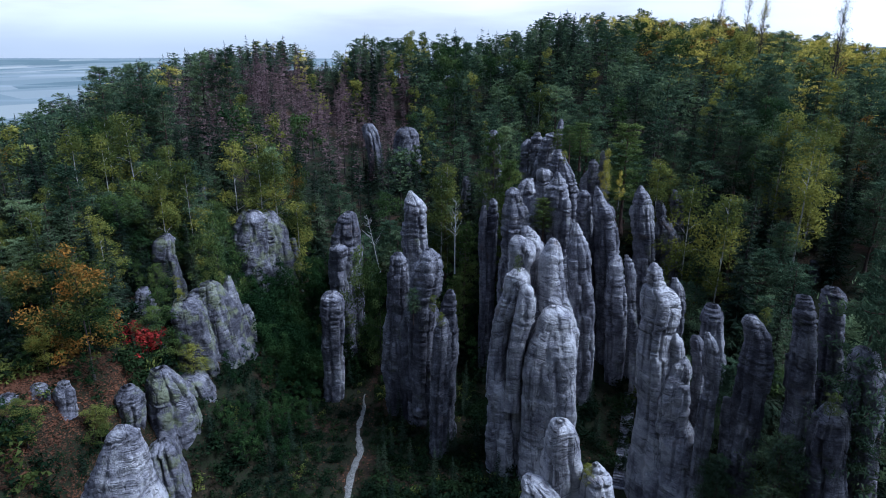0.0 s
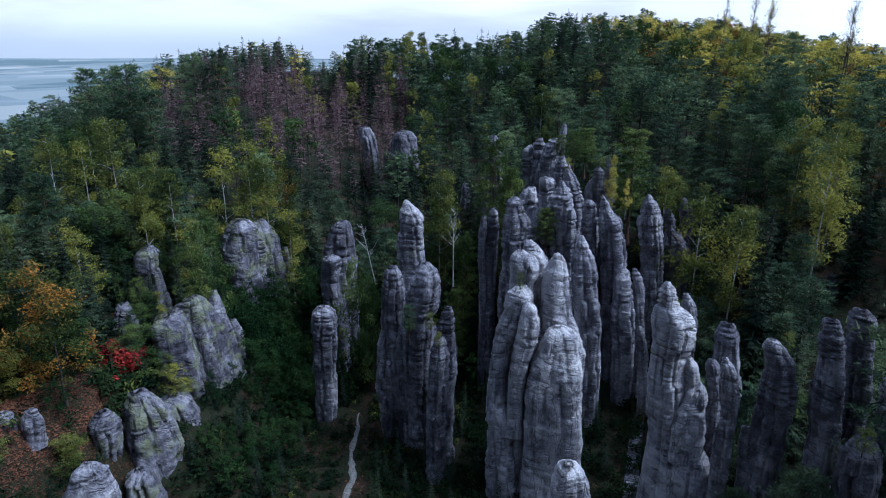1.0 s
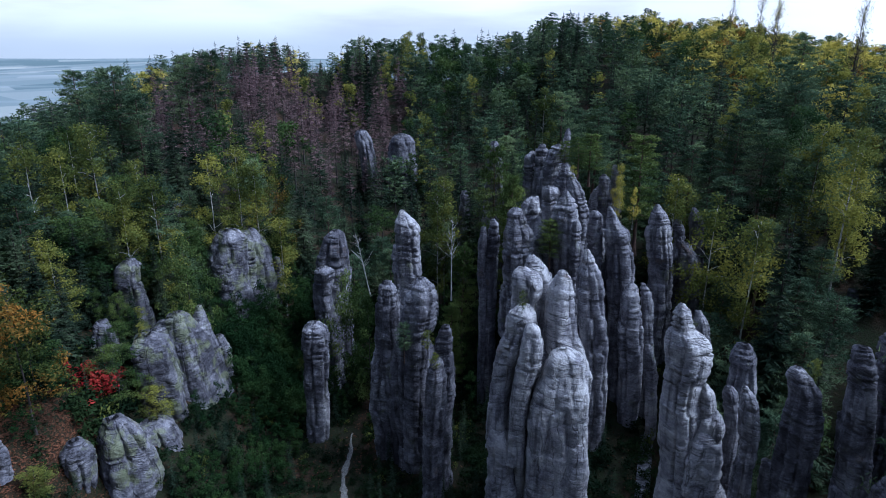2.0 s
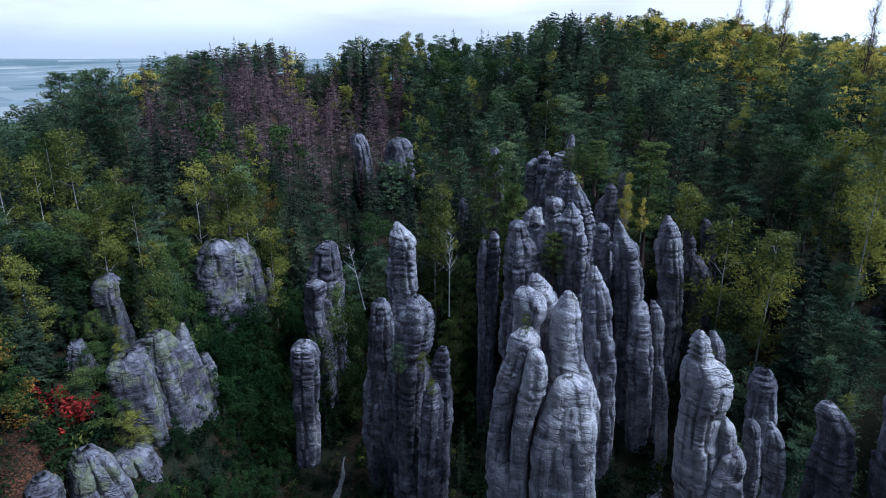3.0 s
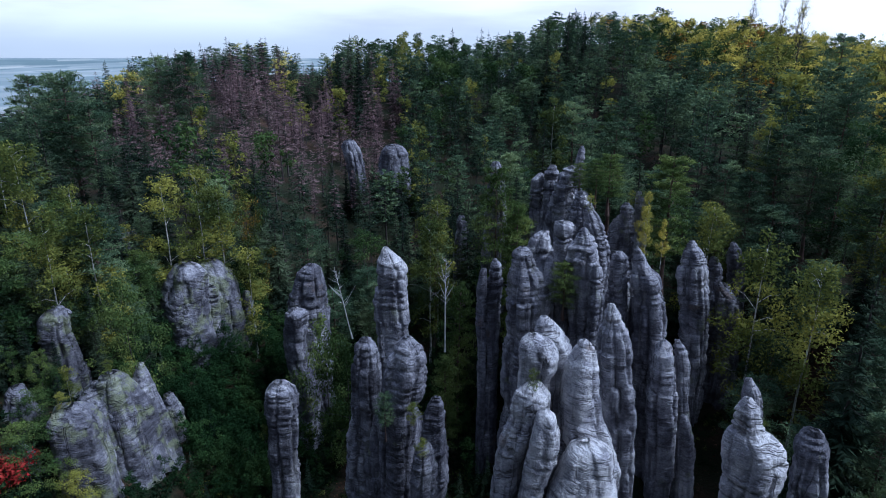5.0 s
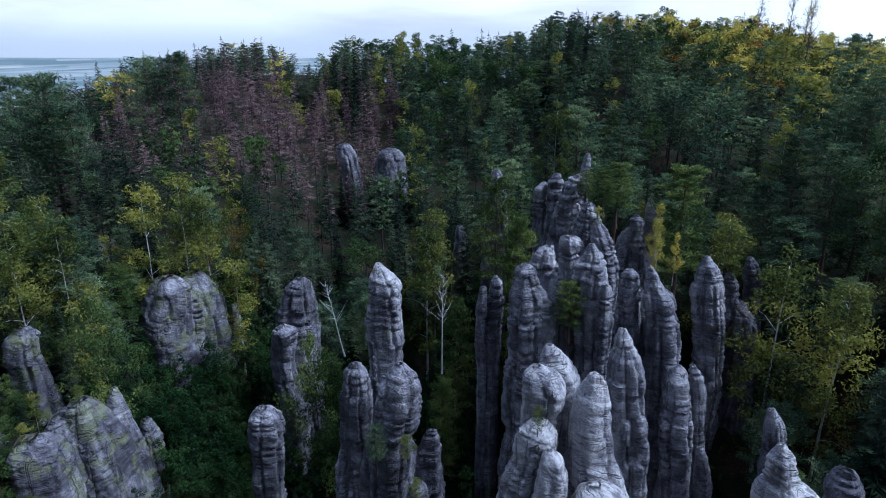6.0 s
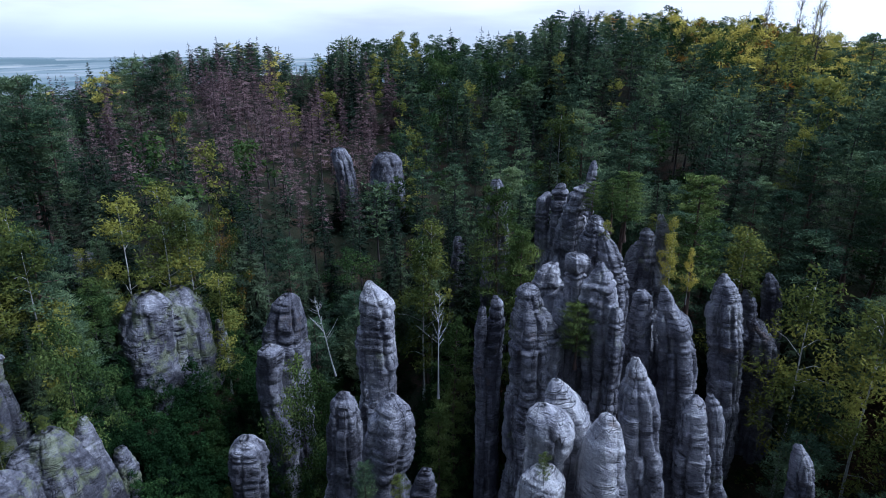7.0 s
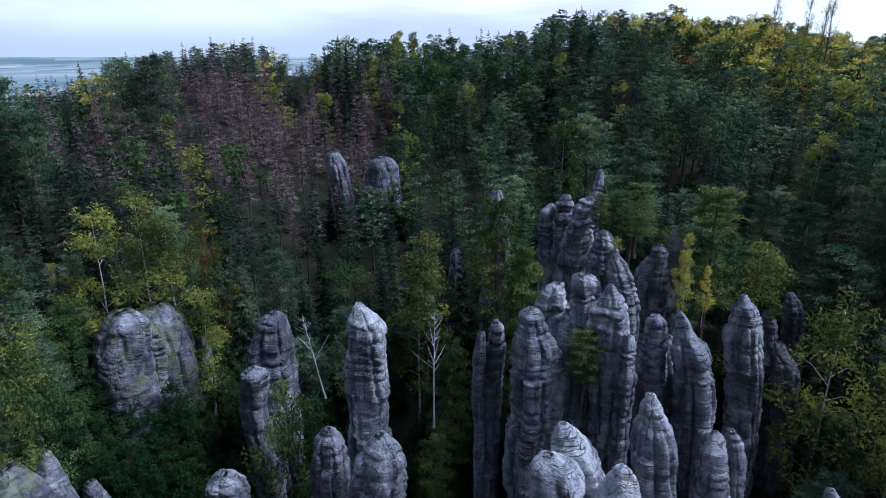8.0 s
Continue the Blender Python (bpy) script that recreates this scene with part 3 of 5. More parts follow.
def make_pine(rng, far=False):
    """A scots pine: a bare lower stem, rising boughs in loose tiers, tufted towards their ends."""
    h = 18.0
    p, tr = trunk(h * 0.97, 0.15 if far else 0.23, rng, 0.03, seg=4 if far else 7, n=5 if far else 9)
    wood, B, T = [tr], [], []
    low = rng.uniform(0.22, 0.36)
    count, girth = (44 if far else 74), rng.uniform(2.6, 3.5)
    for i in range(count):
        f = (i + rng.uniform(-0.5, 0.5)) / count
        z = h * (low + (0.97 - low) * np.clip(f, 0, 1))
        an = i * 2.4 + rng.uniform(-0.5, 0.5)
        L = girth * (np.sin(np.pi * (0.18 + 0.66 * (1 - np.clip(f, 0, 1)) ** 0.8)) ** 0.9 if f > 0.12 else 0.7) * rng.uniform(0.45, 1.15) * (1.08 - 0.55 * f) + 0.25
        base = along(p, h, min(z, h * 0.96))
        tip = base + np.array([np.cos(an) * L, np.sin(an) * L, L * rng.uniform(0.0, 0.35)])
        if i % (4 if far else 2) == 0:
            wood.append(tube(np.stack([base, (base + tip) / 2 - [0, 0, 0.06 * L], tip]), [0.055, 0.04, 0.015], 3))
        B.append(base), T.append(tip)
    B, T = np.array(B), np.array(T)
    per = 30 if far else 110
    k = len(B)
    s = 0.30 + 0.75 * rng.uniform(0, 1, (k, per)) ** 0.7
    L = np.linalg.norm(T - B, axis=1)[:, None, None]
    at = B[:, None] + (T - B)[:, None] * s[..., None] + rng.normal(0, 1, (k, per, 3)) * [1, 1, 0.45] * (0.10 * L + 0.12)
    way = (T - B)[:, None] / L * 0.8 + rng.normal(0, 0.75, (k, per, 3)) + [0, 0, 0.35]
    way /= np.linalg.norm(way, axis=-1)[..., None]
    flat = np.cross(way, [0, 0, 1.0] + rng.normal(0, 0.8, (k, per, 3)))
    flat /= np.linalg.norm(flat, axis=-1)[..., None] + 1e-9
    reach = rng.uniform(0.6, 1.3, (k, per, 1)) * (0.62 if far else 0.40)
    half = reach * (0.19 if far else 0.12)
    v = np.stack([at - flat * half - way * reach * 0.4, at + way * reach * 0.6, at + flat * half - way * reach * 0.4], 2).reshape(-1, 3)
    return joined(wood), (v, np.arange(len(v)).reshape(-1, 3))


def make_broadleaf(rng, far=False, tall=True, h=16.0):
    """Birch and other broad-leaved trees: an uneven crown of hanging clumps with gaps."""
    p, tr = trunk(h * 0.93, 0.06 if far else 0.10, rng, 0.022, seg=4 if far else 6, n=5 if far else 9)
    wood, spots, rad = [tr], [], []
    low = 0.22 if tall else 0.18
    wide = 2.2 if tall else 3.5
    for i in range(20 if far else 46):
        f = rng.uniform(0, 1) ** 0.9
        z = h * (low + (0.97 - low) * f)
        an = rng.uniform(0, 2 * np.pi)
        L = wide * (np.sin(np.pi * (0.14 + 0.78 * f)) ** 0.8) * rng.uniform(0.15, 1.12)
        base = along(p, h, z - 0.35 * L)
        tip = along(p, h, z) + np.array([np.cos(an) * L, np.sin(an) * L, rng.uniform(-0.3, 0.3)])
        spots.append(tip)
        rad.append(rng.uniform(0.4, 1.05) * (1.1 if far else 0.95) * (1 if tall else 1.2))
        if not far and i % 4 == 0:
            wood.append(tube(np.stack([base, (base + tip) / 2 + [0, 0, 0.25], tip]), [0.03, 0.018, 0.006], 3))
    lf = clumps(rng, spots, rad, 52 if far else 170, 0.30 if far else 0.15, 1.0 if tall else 0.8, 0.25, 0.40)
    return joined(wood), lf


def make_bush(rng, far=False, h=2.4):
    spots, rad, wood = [], [], []
    for i in range(7 if far else 14):
        an, L = rng.uniform(0, 2 * np.pi), rng.uniform(0, 1.0)
        z = h * rng.uniform(0.3, 0.85) * (1 - 0.35 * L)
        spots.append(np.array([np.cos(an) * L, np.sin(an) * L, z]))
        rad.append(rng.uniform(0.35, 0.6))
        if i < 5:
            wood.append(tube(np.stack([[0, 0, -0.1], spots[-1] * [0.5, 0.5, 0.6], spots[-1]]), [0.04, 0.03, 0.01], 3))
    return joined(wood), clumps(rng, spots, rad, 44 if far else 260, 0.22 if far else 0.11, 0.85, 0.3, 0.45)


def make_snag(rng, h=12.0):
    """A dead birch: a bare bleached stem with a few broken twigs."""
    p, tr = trunk(h, 0.085, rng, 0.02)
    wood = [tr]
    for i in range(26):
        z = h * rng.uniform(0.45, 0.97)
        an, L = rng.uniform(0, 2 * np.pi), rng.uniform(0.8, 3.4) * (1.2 - z / h)
        b = along(p, h, z)
        t = b + np.array([np.cos(an) * L, np.sin(an) * L, L * rng.uniform(0.5, 1.1)])
        wood.append(tube(np.stack([b, (b + t) / 2 - [0, 0, 0.05], t]), [0.035, 0.02, 0.008], 3))
    return joined(wood)


def make_bare(rng, h=16.0):
    """A nearly leafless broad-leaved tree."""
    p, tr = trunk(h, 0.2, rng, 0.03)
    wood, tips = [tr], []
    for i in range(46):
        z = h * rng.uniform(0.35, 0.98)
        an, L = rng.uniform(0, 2 * np.pi), rng.uniform(0.8, 3.2) * (1.25 - z / h)
        b = along(p, h, z)
        t = b + np.array([np.cos(an) * L, np.sin(an) * L, L * rng.uniform(0.5, 1.2)])
        wood.append(tube(np.stack([b, (b + t) / 2, t]), [0.06, 0.035, 0.012], 3))
        for _ in range(4):
            s = b + (t - b) * rng.uniform(0.4, 1)
            e = s + rng.normal(0, 0.5, 3) + [0, 0, 0.4]
            wood.append(tube(np.stack([s, (s + e) / 2, e]), [0.02, 0.012, 0.006], 3))
            tips.append(e)
    tips = np.array(tips)
    tips = np.concatenate([tips + rng.normal(0, 0.2, tips.shape) for _ in range(3)])
    return joined(wood), leaves(rng, tips, np.full(len(tips), 0.11), 0.0, 0.6)


KINDS = {   # maker, bark, leaves, natural height, words
    "spruce": (make_spruce, BARK, SPRUCE, 20.0, "tall dark green spruce standing in the forest", "spruce tree"),
    "pine": (make_pine, PINEBARK, PINE, 18.0, "scots pine with reddish trunk and flat green clumps", "pine tree"),
    "crag_pine": (make_pine, PINEBARK, FRESH, 18.0, "small bright green pine rooted in the rock", "pine tree"),
    "birch": (lambda r, far=False: make_broadleaf(r, far, True), WHITEBARK, BIRCH, 16.0, "slender white-stemmed birch with yellow-green autumn leaves", "birch tree"),
    "beech": (lambda r, far=False: make_broadleaf(r, far, False, 15.0), BARK, BEECH, 15.0, "broad-leaved tree with dense green crown", "tree"),
    "green_maple": (lambda r, far=False: make_broadleaf(r, far, False, 13.0), BARK, FRESH, 13.0, "bright green young maple among the rocks", "maple"),
    "golden_tree": (lambda r, far=False: make_broadleaf(r, far, False, 15.0), BARK, GOLD, 15.0, "broad-leaved tree turned golden yellow for autumn", "tree"),
    "orange_tree": (lambda r, far=False: make_broadleaf(r, far, False, 13.0), BARK, RUST, 13.0, "broad-leaved tree with orange and green autumn leaves", "tree"),
    "red_maple": (lambda r, far=False: make_bush(r, far, 3.2), BARK, RED, 3.2, "small maple with scarlet autumn leaves on the bank", "maple"),
    "young_birch": (lambda r, far=False: make_broadleaf(r, far, True), BARK, BIRCH, 16.0, "small bushy birch with yellow-green autumn leaves", "birch tree"),
    "golden_birch": (lambda r, far=False: make_broadleaf(r, far, True), WHITEBARK, GOLD, 16.0, "slender birch with golden autumn leaves on the crag", "birch tree"),
    "dead_spruce": (lambda r, far=False: make_spruce(r, far, True), BARK, DEAD, 20.0, "dead spruce with dry purplish-brown twigs", "dead tree"),
    "bush": (make_bush, BARK, BUSH, 2.4, "low leafy green bush growing on the valley floor", "bush"),
    "golden_bush": (make_bush, BARK, BIRCH, 2.4, "low bush with yellow-green autumn leaves", "bush"),
    "bare_tree": (make_bare, BARK, GOLD, 16.0, "nearly leafless tree with thin branches on the ridge", "tree"),
}
STOCK = {}


def tree(kind, x, y, top, rng, wide=1.0, foot=None):
    """A tree of that kind whose crown ends at height top; the first few are models, the others copies of them."""
    make, bark_m, leaf_m, h, label, cat = KINDS[kind]
    z = (float(ground(x, y)) if foot is None else foot) - 0.15
    s = max(0.15, (top - z) / h)
    w = wide * (s ** 0.7 if s > 0.6 else 1.12 * s)
    m = pose(x, y, z, 0, 0, rng.uniform(0, 360)) @ Matrix.Diagonal((w, w, s, 1))
    stock = STOCK.setdefault(kind, [])
    if len(stock) < (4 if kind in ("spruce", "pine", "birch", "dead_spruce") else 2):
        r = np.random.default_rng(100 + 17 * len(stock) + len(kind))
        wood, lf = make(r)
        root = new(kind)
        tagged(root, label, cat, cat + "s of the forest")
        part("trunk", quad_mesh("trunk", *wood, [bark_m], True), root)
        part("crown", quad_mesh("crown", *lf, [leaf_m]), root)
        root.matrix_basis = m
        stock.append(root)
        return root
    src = stock[int(rng.integers(len(stock)))]
    keep = src.scale.copy()
    got = copy_thing(src, m @ Matrix.Diagonal((1 / keep[0], 1 / keep[1], 1 / keep[2], 1)))
    return got


FAR = {}


def upper(shape, z):
    v, q = shape
    keep = v[q].mean(1)[:, 2] > z
    v = v[q[keep]].reshape(-1, 3)
    return v, np.arange(len(v)).reshape(-1, 3)


def far_copy(kind, x, y, top, rng, lists):
    """One more tree for the joined far woods."""
    make, bark_m, leaf_m, h, *_ = KINDS[kind]
    whole = y > 195 or y < 100
    if (kind, whole) not in FAR:
        made = [make(np.random.default_rng(500 + 31 * i + len(kind)), far=True) for i in range(4)]
        if not whole:                                  # inside the wood the lower crown is hidden by the next tree
            made = [(w_, upper(l_, h * 0.28)) for w_, l_ in made]
        FAR[(kind, whole)] = made
    wood, lf = FAR[(kind, whole)][int(rng.integers(4))]
    z = float(ground(x, y)) - 0.2
    s = (top - z) / h
    w = s ** 0.7 * rng.uniform(1.0, 1.4)
    a = rng.uniform(0, 2 * np.pi)
    rot = np.array([[np.cos(a) * w, -np.sin(a) * w, 0], [np.sin(a) * w, np.cos(a) * w, 0], [0, 0, s]])
    got = lists.setdefault(kind, ([], []))
    for store, (v, q) in zip(got, (wood, lf)):
        store.append((v @ rot.T + [x, y, z], q))


def clear_of_rocks(x, y, room=0.8):
    return all((x - fx) ** 2 + (y - fy) ** 2 > (r + room) ** 2 for fx, fy, r in FOOT)


def plant_named(rng):
    """The trees that can be told apart, each at its own place."""
    for x, y, top in ((-46.2, 90, 40), (-50, 82, 39.5), (-47.5, 85, 38), (-39.6, 88, 36), (-36, 84, 34.5), (-38, 80, 34), (-33.5, 96.5, 35),
                      (-30.3, 99.5, 36.3), (-28.4, 101, 33.3), (-52, 95, 39), (-0.3, 99.5, 29.8), (0.8, 102, 31), (32.8, 78.5, 33), (35.5, 74, 31.5),
                      (45.3, 81.2, 41.6), (45.2, 74.5, 40.9), (49, 79, 38.5), (60, 95, 38.5), (66, 106, 41.3), (58, 101, 38), (32, 88.5, 33.3)):
        tree("birch", x, y, top, rng, 1.15)
    for x, y, top, wide in ((-36.8, 57.0, 30.2, 1.15), (-40.5, 58.5, 28.5, 1.2), (-45.5, 59, 27.0, 1.3), (-68, 90, 36, 1.0), (-26.4, 106, 30.5, 0.7), (68.8, 100, 38, 1.1)):
        tree("orange_tree", x, y, top, rng, wide)
    for x, y, top in ((-35.0, 64.9, 18.3), (-36.6, 65.6, 18.0), (-38.6, 65.5, 18.0)):
        tree("red_maple", x, y, top, rng, 1.5)
    for x, y, top, wide in ((-28, 200, 50.6, 0.9), (-24.5, 201, 53.0, 1.0), (-22, 198, 51.2, 0.9), (-19.5, 202, 50.2, 0.9), (30, 198, 57.0, 0.9), (36, 200, 59.0, 1.0), (41, 203, 58.4, 0.9), (66, 202, 57.5, 0.9), (72, 200, 56.8, 1.0),
                            (34.7, 66.0, 32.9, 1.2), (-36.5, 76.0, 22.5, 0.9), (-38.6, 75.4, 23.5, 0.9), (-40.2, 77, 24.0, 0.9), (-35.2, 80.5, 23.0, 0.9), (-36.8, 70.2, 19.5, 0.8), (-21.5, 146.5, 27.5, 1.1), (-16.2, 146, 25.5, 1.2), (-18.6, 147, 26, 1.1), (-9.5, 146, 25.5, 1.3), (-6.6, 146.5, 26, 1.2), (-4.2, 147, 28, 1.1), (-13.2, 147, 27, 1.1), (-42, 76, 30, 1.0), (-46, 66, 29, 1.0), (-50, 62, 30, 1.1), (-40, 96, 33, 1.0)):
        tree("spruce", x, y, top, rng, wide)
    for x, y, top, wide in ((31, 47.5, 15, 1.2), (33.4, 49.2, 16.5, 1.1), (27, 50, 11, 1.2), (36, 52.8, 20, 1.1), (30.6, 56, 18, 1.0), (39, 55, 24, 1.1),
                            (34, 58.5, 21.5, 1.1), (27.4, 62, 15.5, 1.0), (41.5, 50, 22, 1.1), (36.8, 61, 24, 1.1), (31.6, 66, 20, 1.0)):
        tree("spruce" if x > 33 else "pine", x, y, top, rng, wide)
    for x, y, top, wide, foot in ((9.8, 87.2, 33.6, 0.8, None), (7.8, 93, 36.6, 0.9, None), (13.2, 77.2, 30.1, 1.5, 24.0), (18.2, 88, 38.0, 1.5, 32.6), (-3.7, 69.6, 20.4, 1.0, 15.5),
                                  (1.8, 82, 17.6, 0.8, None), (3.3, 87, 24, 0.8, None), (-37, 97.5, 29, 0.8, None), (37.6, 46.5, 34.0, 1.0, None), (-57.5, 120, 46.6, 1.3, None), (-53.3, 118, 42, 1.2, None), (-66, 131, 45.5, 1.2, None),
                                  (-75.6, 140, 45.5, 1.3, None), (-61.8, 162, 48.4, 1.3, None), (-55.3, 162, 49.2, 1.2, None), (72.3, 136, 52.2, 1.2, None), (26.6, 88, 38.6, 1.3, 22.0), (20.4, 90.6, 38.2, 1.7, 31.0), (16.9, 90.2, 37.2, 1.5, 33.0)):
        tree("crag_pine" if 0 < x < 30 and 75 < y < 95 else "pine", x, y, top, rng, wide, foot)
    for x, y, top, wide in ((-12.2, 86.0, 20.6, 0.75), (-9.6, 84.5, 17.0, 0.8), (-31.1, 79.6, 27.3, 0.8), (-32.4, 68.0, 15.8, 0.9)):
        tree("green_maple", x, y, top, rng, wide)
    for x, y, top, wide in ((-37.4, 74.6, 22.0, 0.8), (-39.6, 74.4, 22.5, 0.8), (-52, 66, 27, 1.0), (-38.5, 60.5, 25.5, 1.1), (-42.5, 56.0, 23.0, 1.0)):
        tree("beech", x, y, top, rng, wide)
    for x, y, top in ((23.1, 84.5, 35.1), (25.1, 85, 32)):
        tree("golden_birch", x, y, top, rng, 0.8, 26.5)
    for x, y, top in ((-34.8, 53, 17.4), (-37.2, 46.5, 16.6), (-30.7, 66.8, 15.6), (32.2, 52.5, 9.9), (31.5, 43, 21.9), (-1.1, 69.2, 19.6), (-40, 55, 18)):
        if x < -5 or top < 12:
            tree("young_birch", x, y, float(ground(x, y)) + rng.uniform(4.4, 5.8), rng, 1.9)
        else:
            tree("young_birch", x, y, top, rng, 1.8, top - 2.4)
    for x, y, z, h, wide in ((8.0, 61.3, 25.2, 1.5, 1.2), (10.2, 36.2, 18.2, 1.2, 1.2), (21.4, 55.6, 24.9, 1.0, 1.5), (31.5, 85.4, 26.8, 1.6, 1.6), (-0.2, 64.1, 17.4, 1.1, 1.4),
                             (14.8, 93.2, 35.9, 1.4, 1.3), (-17.2, 77.2, 9.8, 1.2, 1.4), (-31.2, 75.3, 18.4, 1.8, 1.5), (-32.6, 70, 18.0, 1.4, 1.6), (-30, 77.3, 17.6, 1.5, 1.4),
                             (-31, 94, 23.2, 2.2, 1.6), (-29, 98, 22.0, 2.4, 1.6), (-33, 93.6, 20.8, 1.8, 1.5), (16.6, 83.6, 32.9, 1.2, 1.5), (22.4, 88.3, 32.2, 1.6, 1.4), (29.6, 51.2, 23.6, 1.0, 1.4)):
        tree("young_birch", x, y, z + h, rng, wide, z)
    for x, y, top in ((102, 166, 60), (104, 168, 56), (89, 190, 63.5), (92, 186, 61), (80, 188, 62), (96, 195, 63)):
        tree("bare_tree", x, y, top, rng, 0.8)
    for x, y, foot, top, turn in ((1.7, 83.7, 17.0, 28.4, 0), (-10.4, 95, 13.0, 23.0, 11)):
        ob = new("dead_birch", quad_mesh("dead_birch", *make_snag(np.random.default_rng(int(top)), top - foot), [DRYWOOD], True))
        ob.matrix_basis = pose(x, y, foot, 0, -turn, 0)
        tagged(ob, "bleached bare stem of a dead birch", "dead tree", "dead trees")


def kind_at(x, y, rng):
    u, v = rng.uniform(), float(vnoise(x / 17, y / 17, 0.4, 77))
    if -60 < x < 4 and 104 < y + 6 * v < 138:
        return "spruce" if u < 0.88 else ("pine" if u < 0.94 else ("birch" if u < 0.97 else "beech"))
    if -84 < x + 8 * v < -9 and 138 <= y + 6 * v < 224:
        return "dead_spruce" if u < 0.90 else ("spruce" if u < 0.96 else "birch")
    if x > 60 and y > 128 and x + y * 0.2 > 92:
        return ("golden_tree", "birch", "pine", "spruce", "orange_tree", "beech")[int(np.searchsorted([0.34, 0.60, 0.76, 0.86, 0.94], u))]
    if x < -40 and y > 190:
        return "spruce" if u < 0.42 else ("pine" if u < 0.78 else ("golden_tree" if u < 0.83 else "dead_spruce"))
    if x > 24:
        return "spruce" if u < 0.30 else ("pine" if u < 0.86 else ("beech" if u < 0.95 else "birch"))
    if x < -26 and y < 112:
        return "spruce" if u < 0.62 else ("pine" if u < 0.80 else ("birch" if u < 0.88 else "beech"))
    return "spruce" if u < 0.36 else ("pine" if u < 0.76 else ("beech" if u < 0.91 else "birch"))


RIDGE_AT = (-0.76, -0.702, -0.645, -0.581, -0.509, -0.436, -0.391, -0.31, -0.25, -0.199, -0.18, -0.126, -0.091, -0.047, 0.014, 0.066, 0.101, 0.145, 0.187, 0.231, 0.275, 0.343, 0.397, 0.439, 0.475, 0.539, 0.584, 0.627, 0.691, 0.756)
RIDGE_UP = (-0.068, -0.051, -0.032, -0.023, -0.022, -0.004, 0.002, 0.024, 0.005, -0.021, -0.006, 0.017, 0.009, 0.024, 0.027, 0.023, 0.027, 0.035, 0.051, 0.048, 0.043, 0.05, 0.038, 0.045, 0.04, 0.024, 0.014, 0.019, -0.001, -0.008)


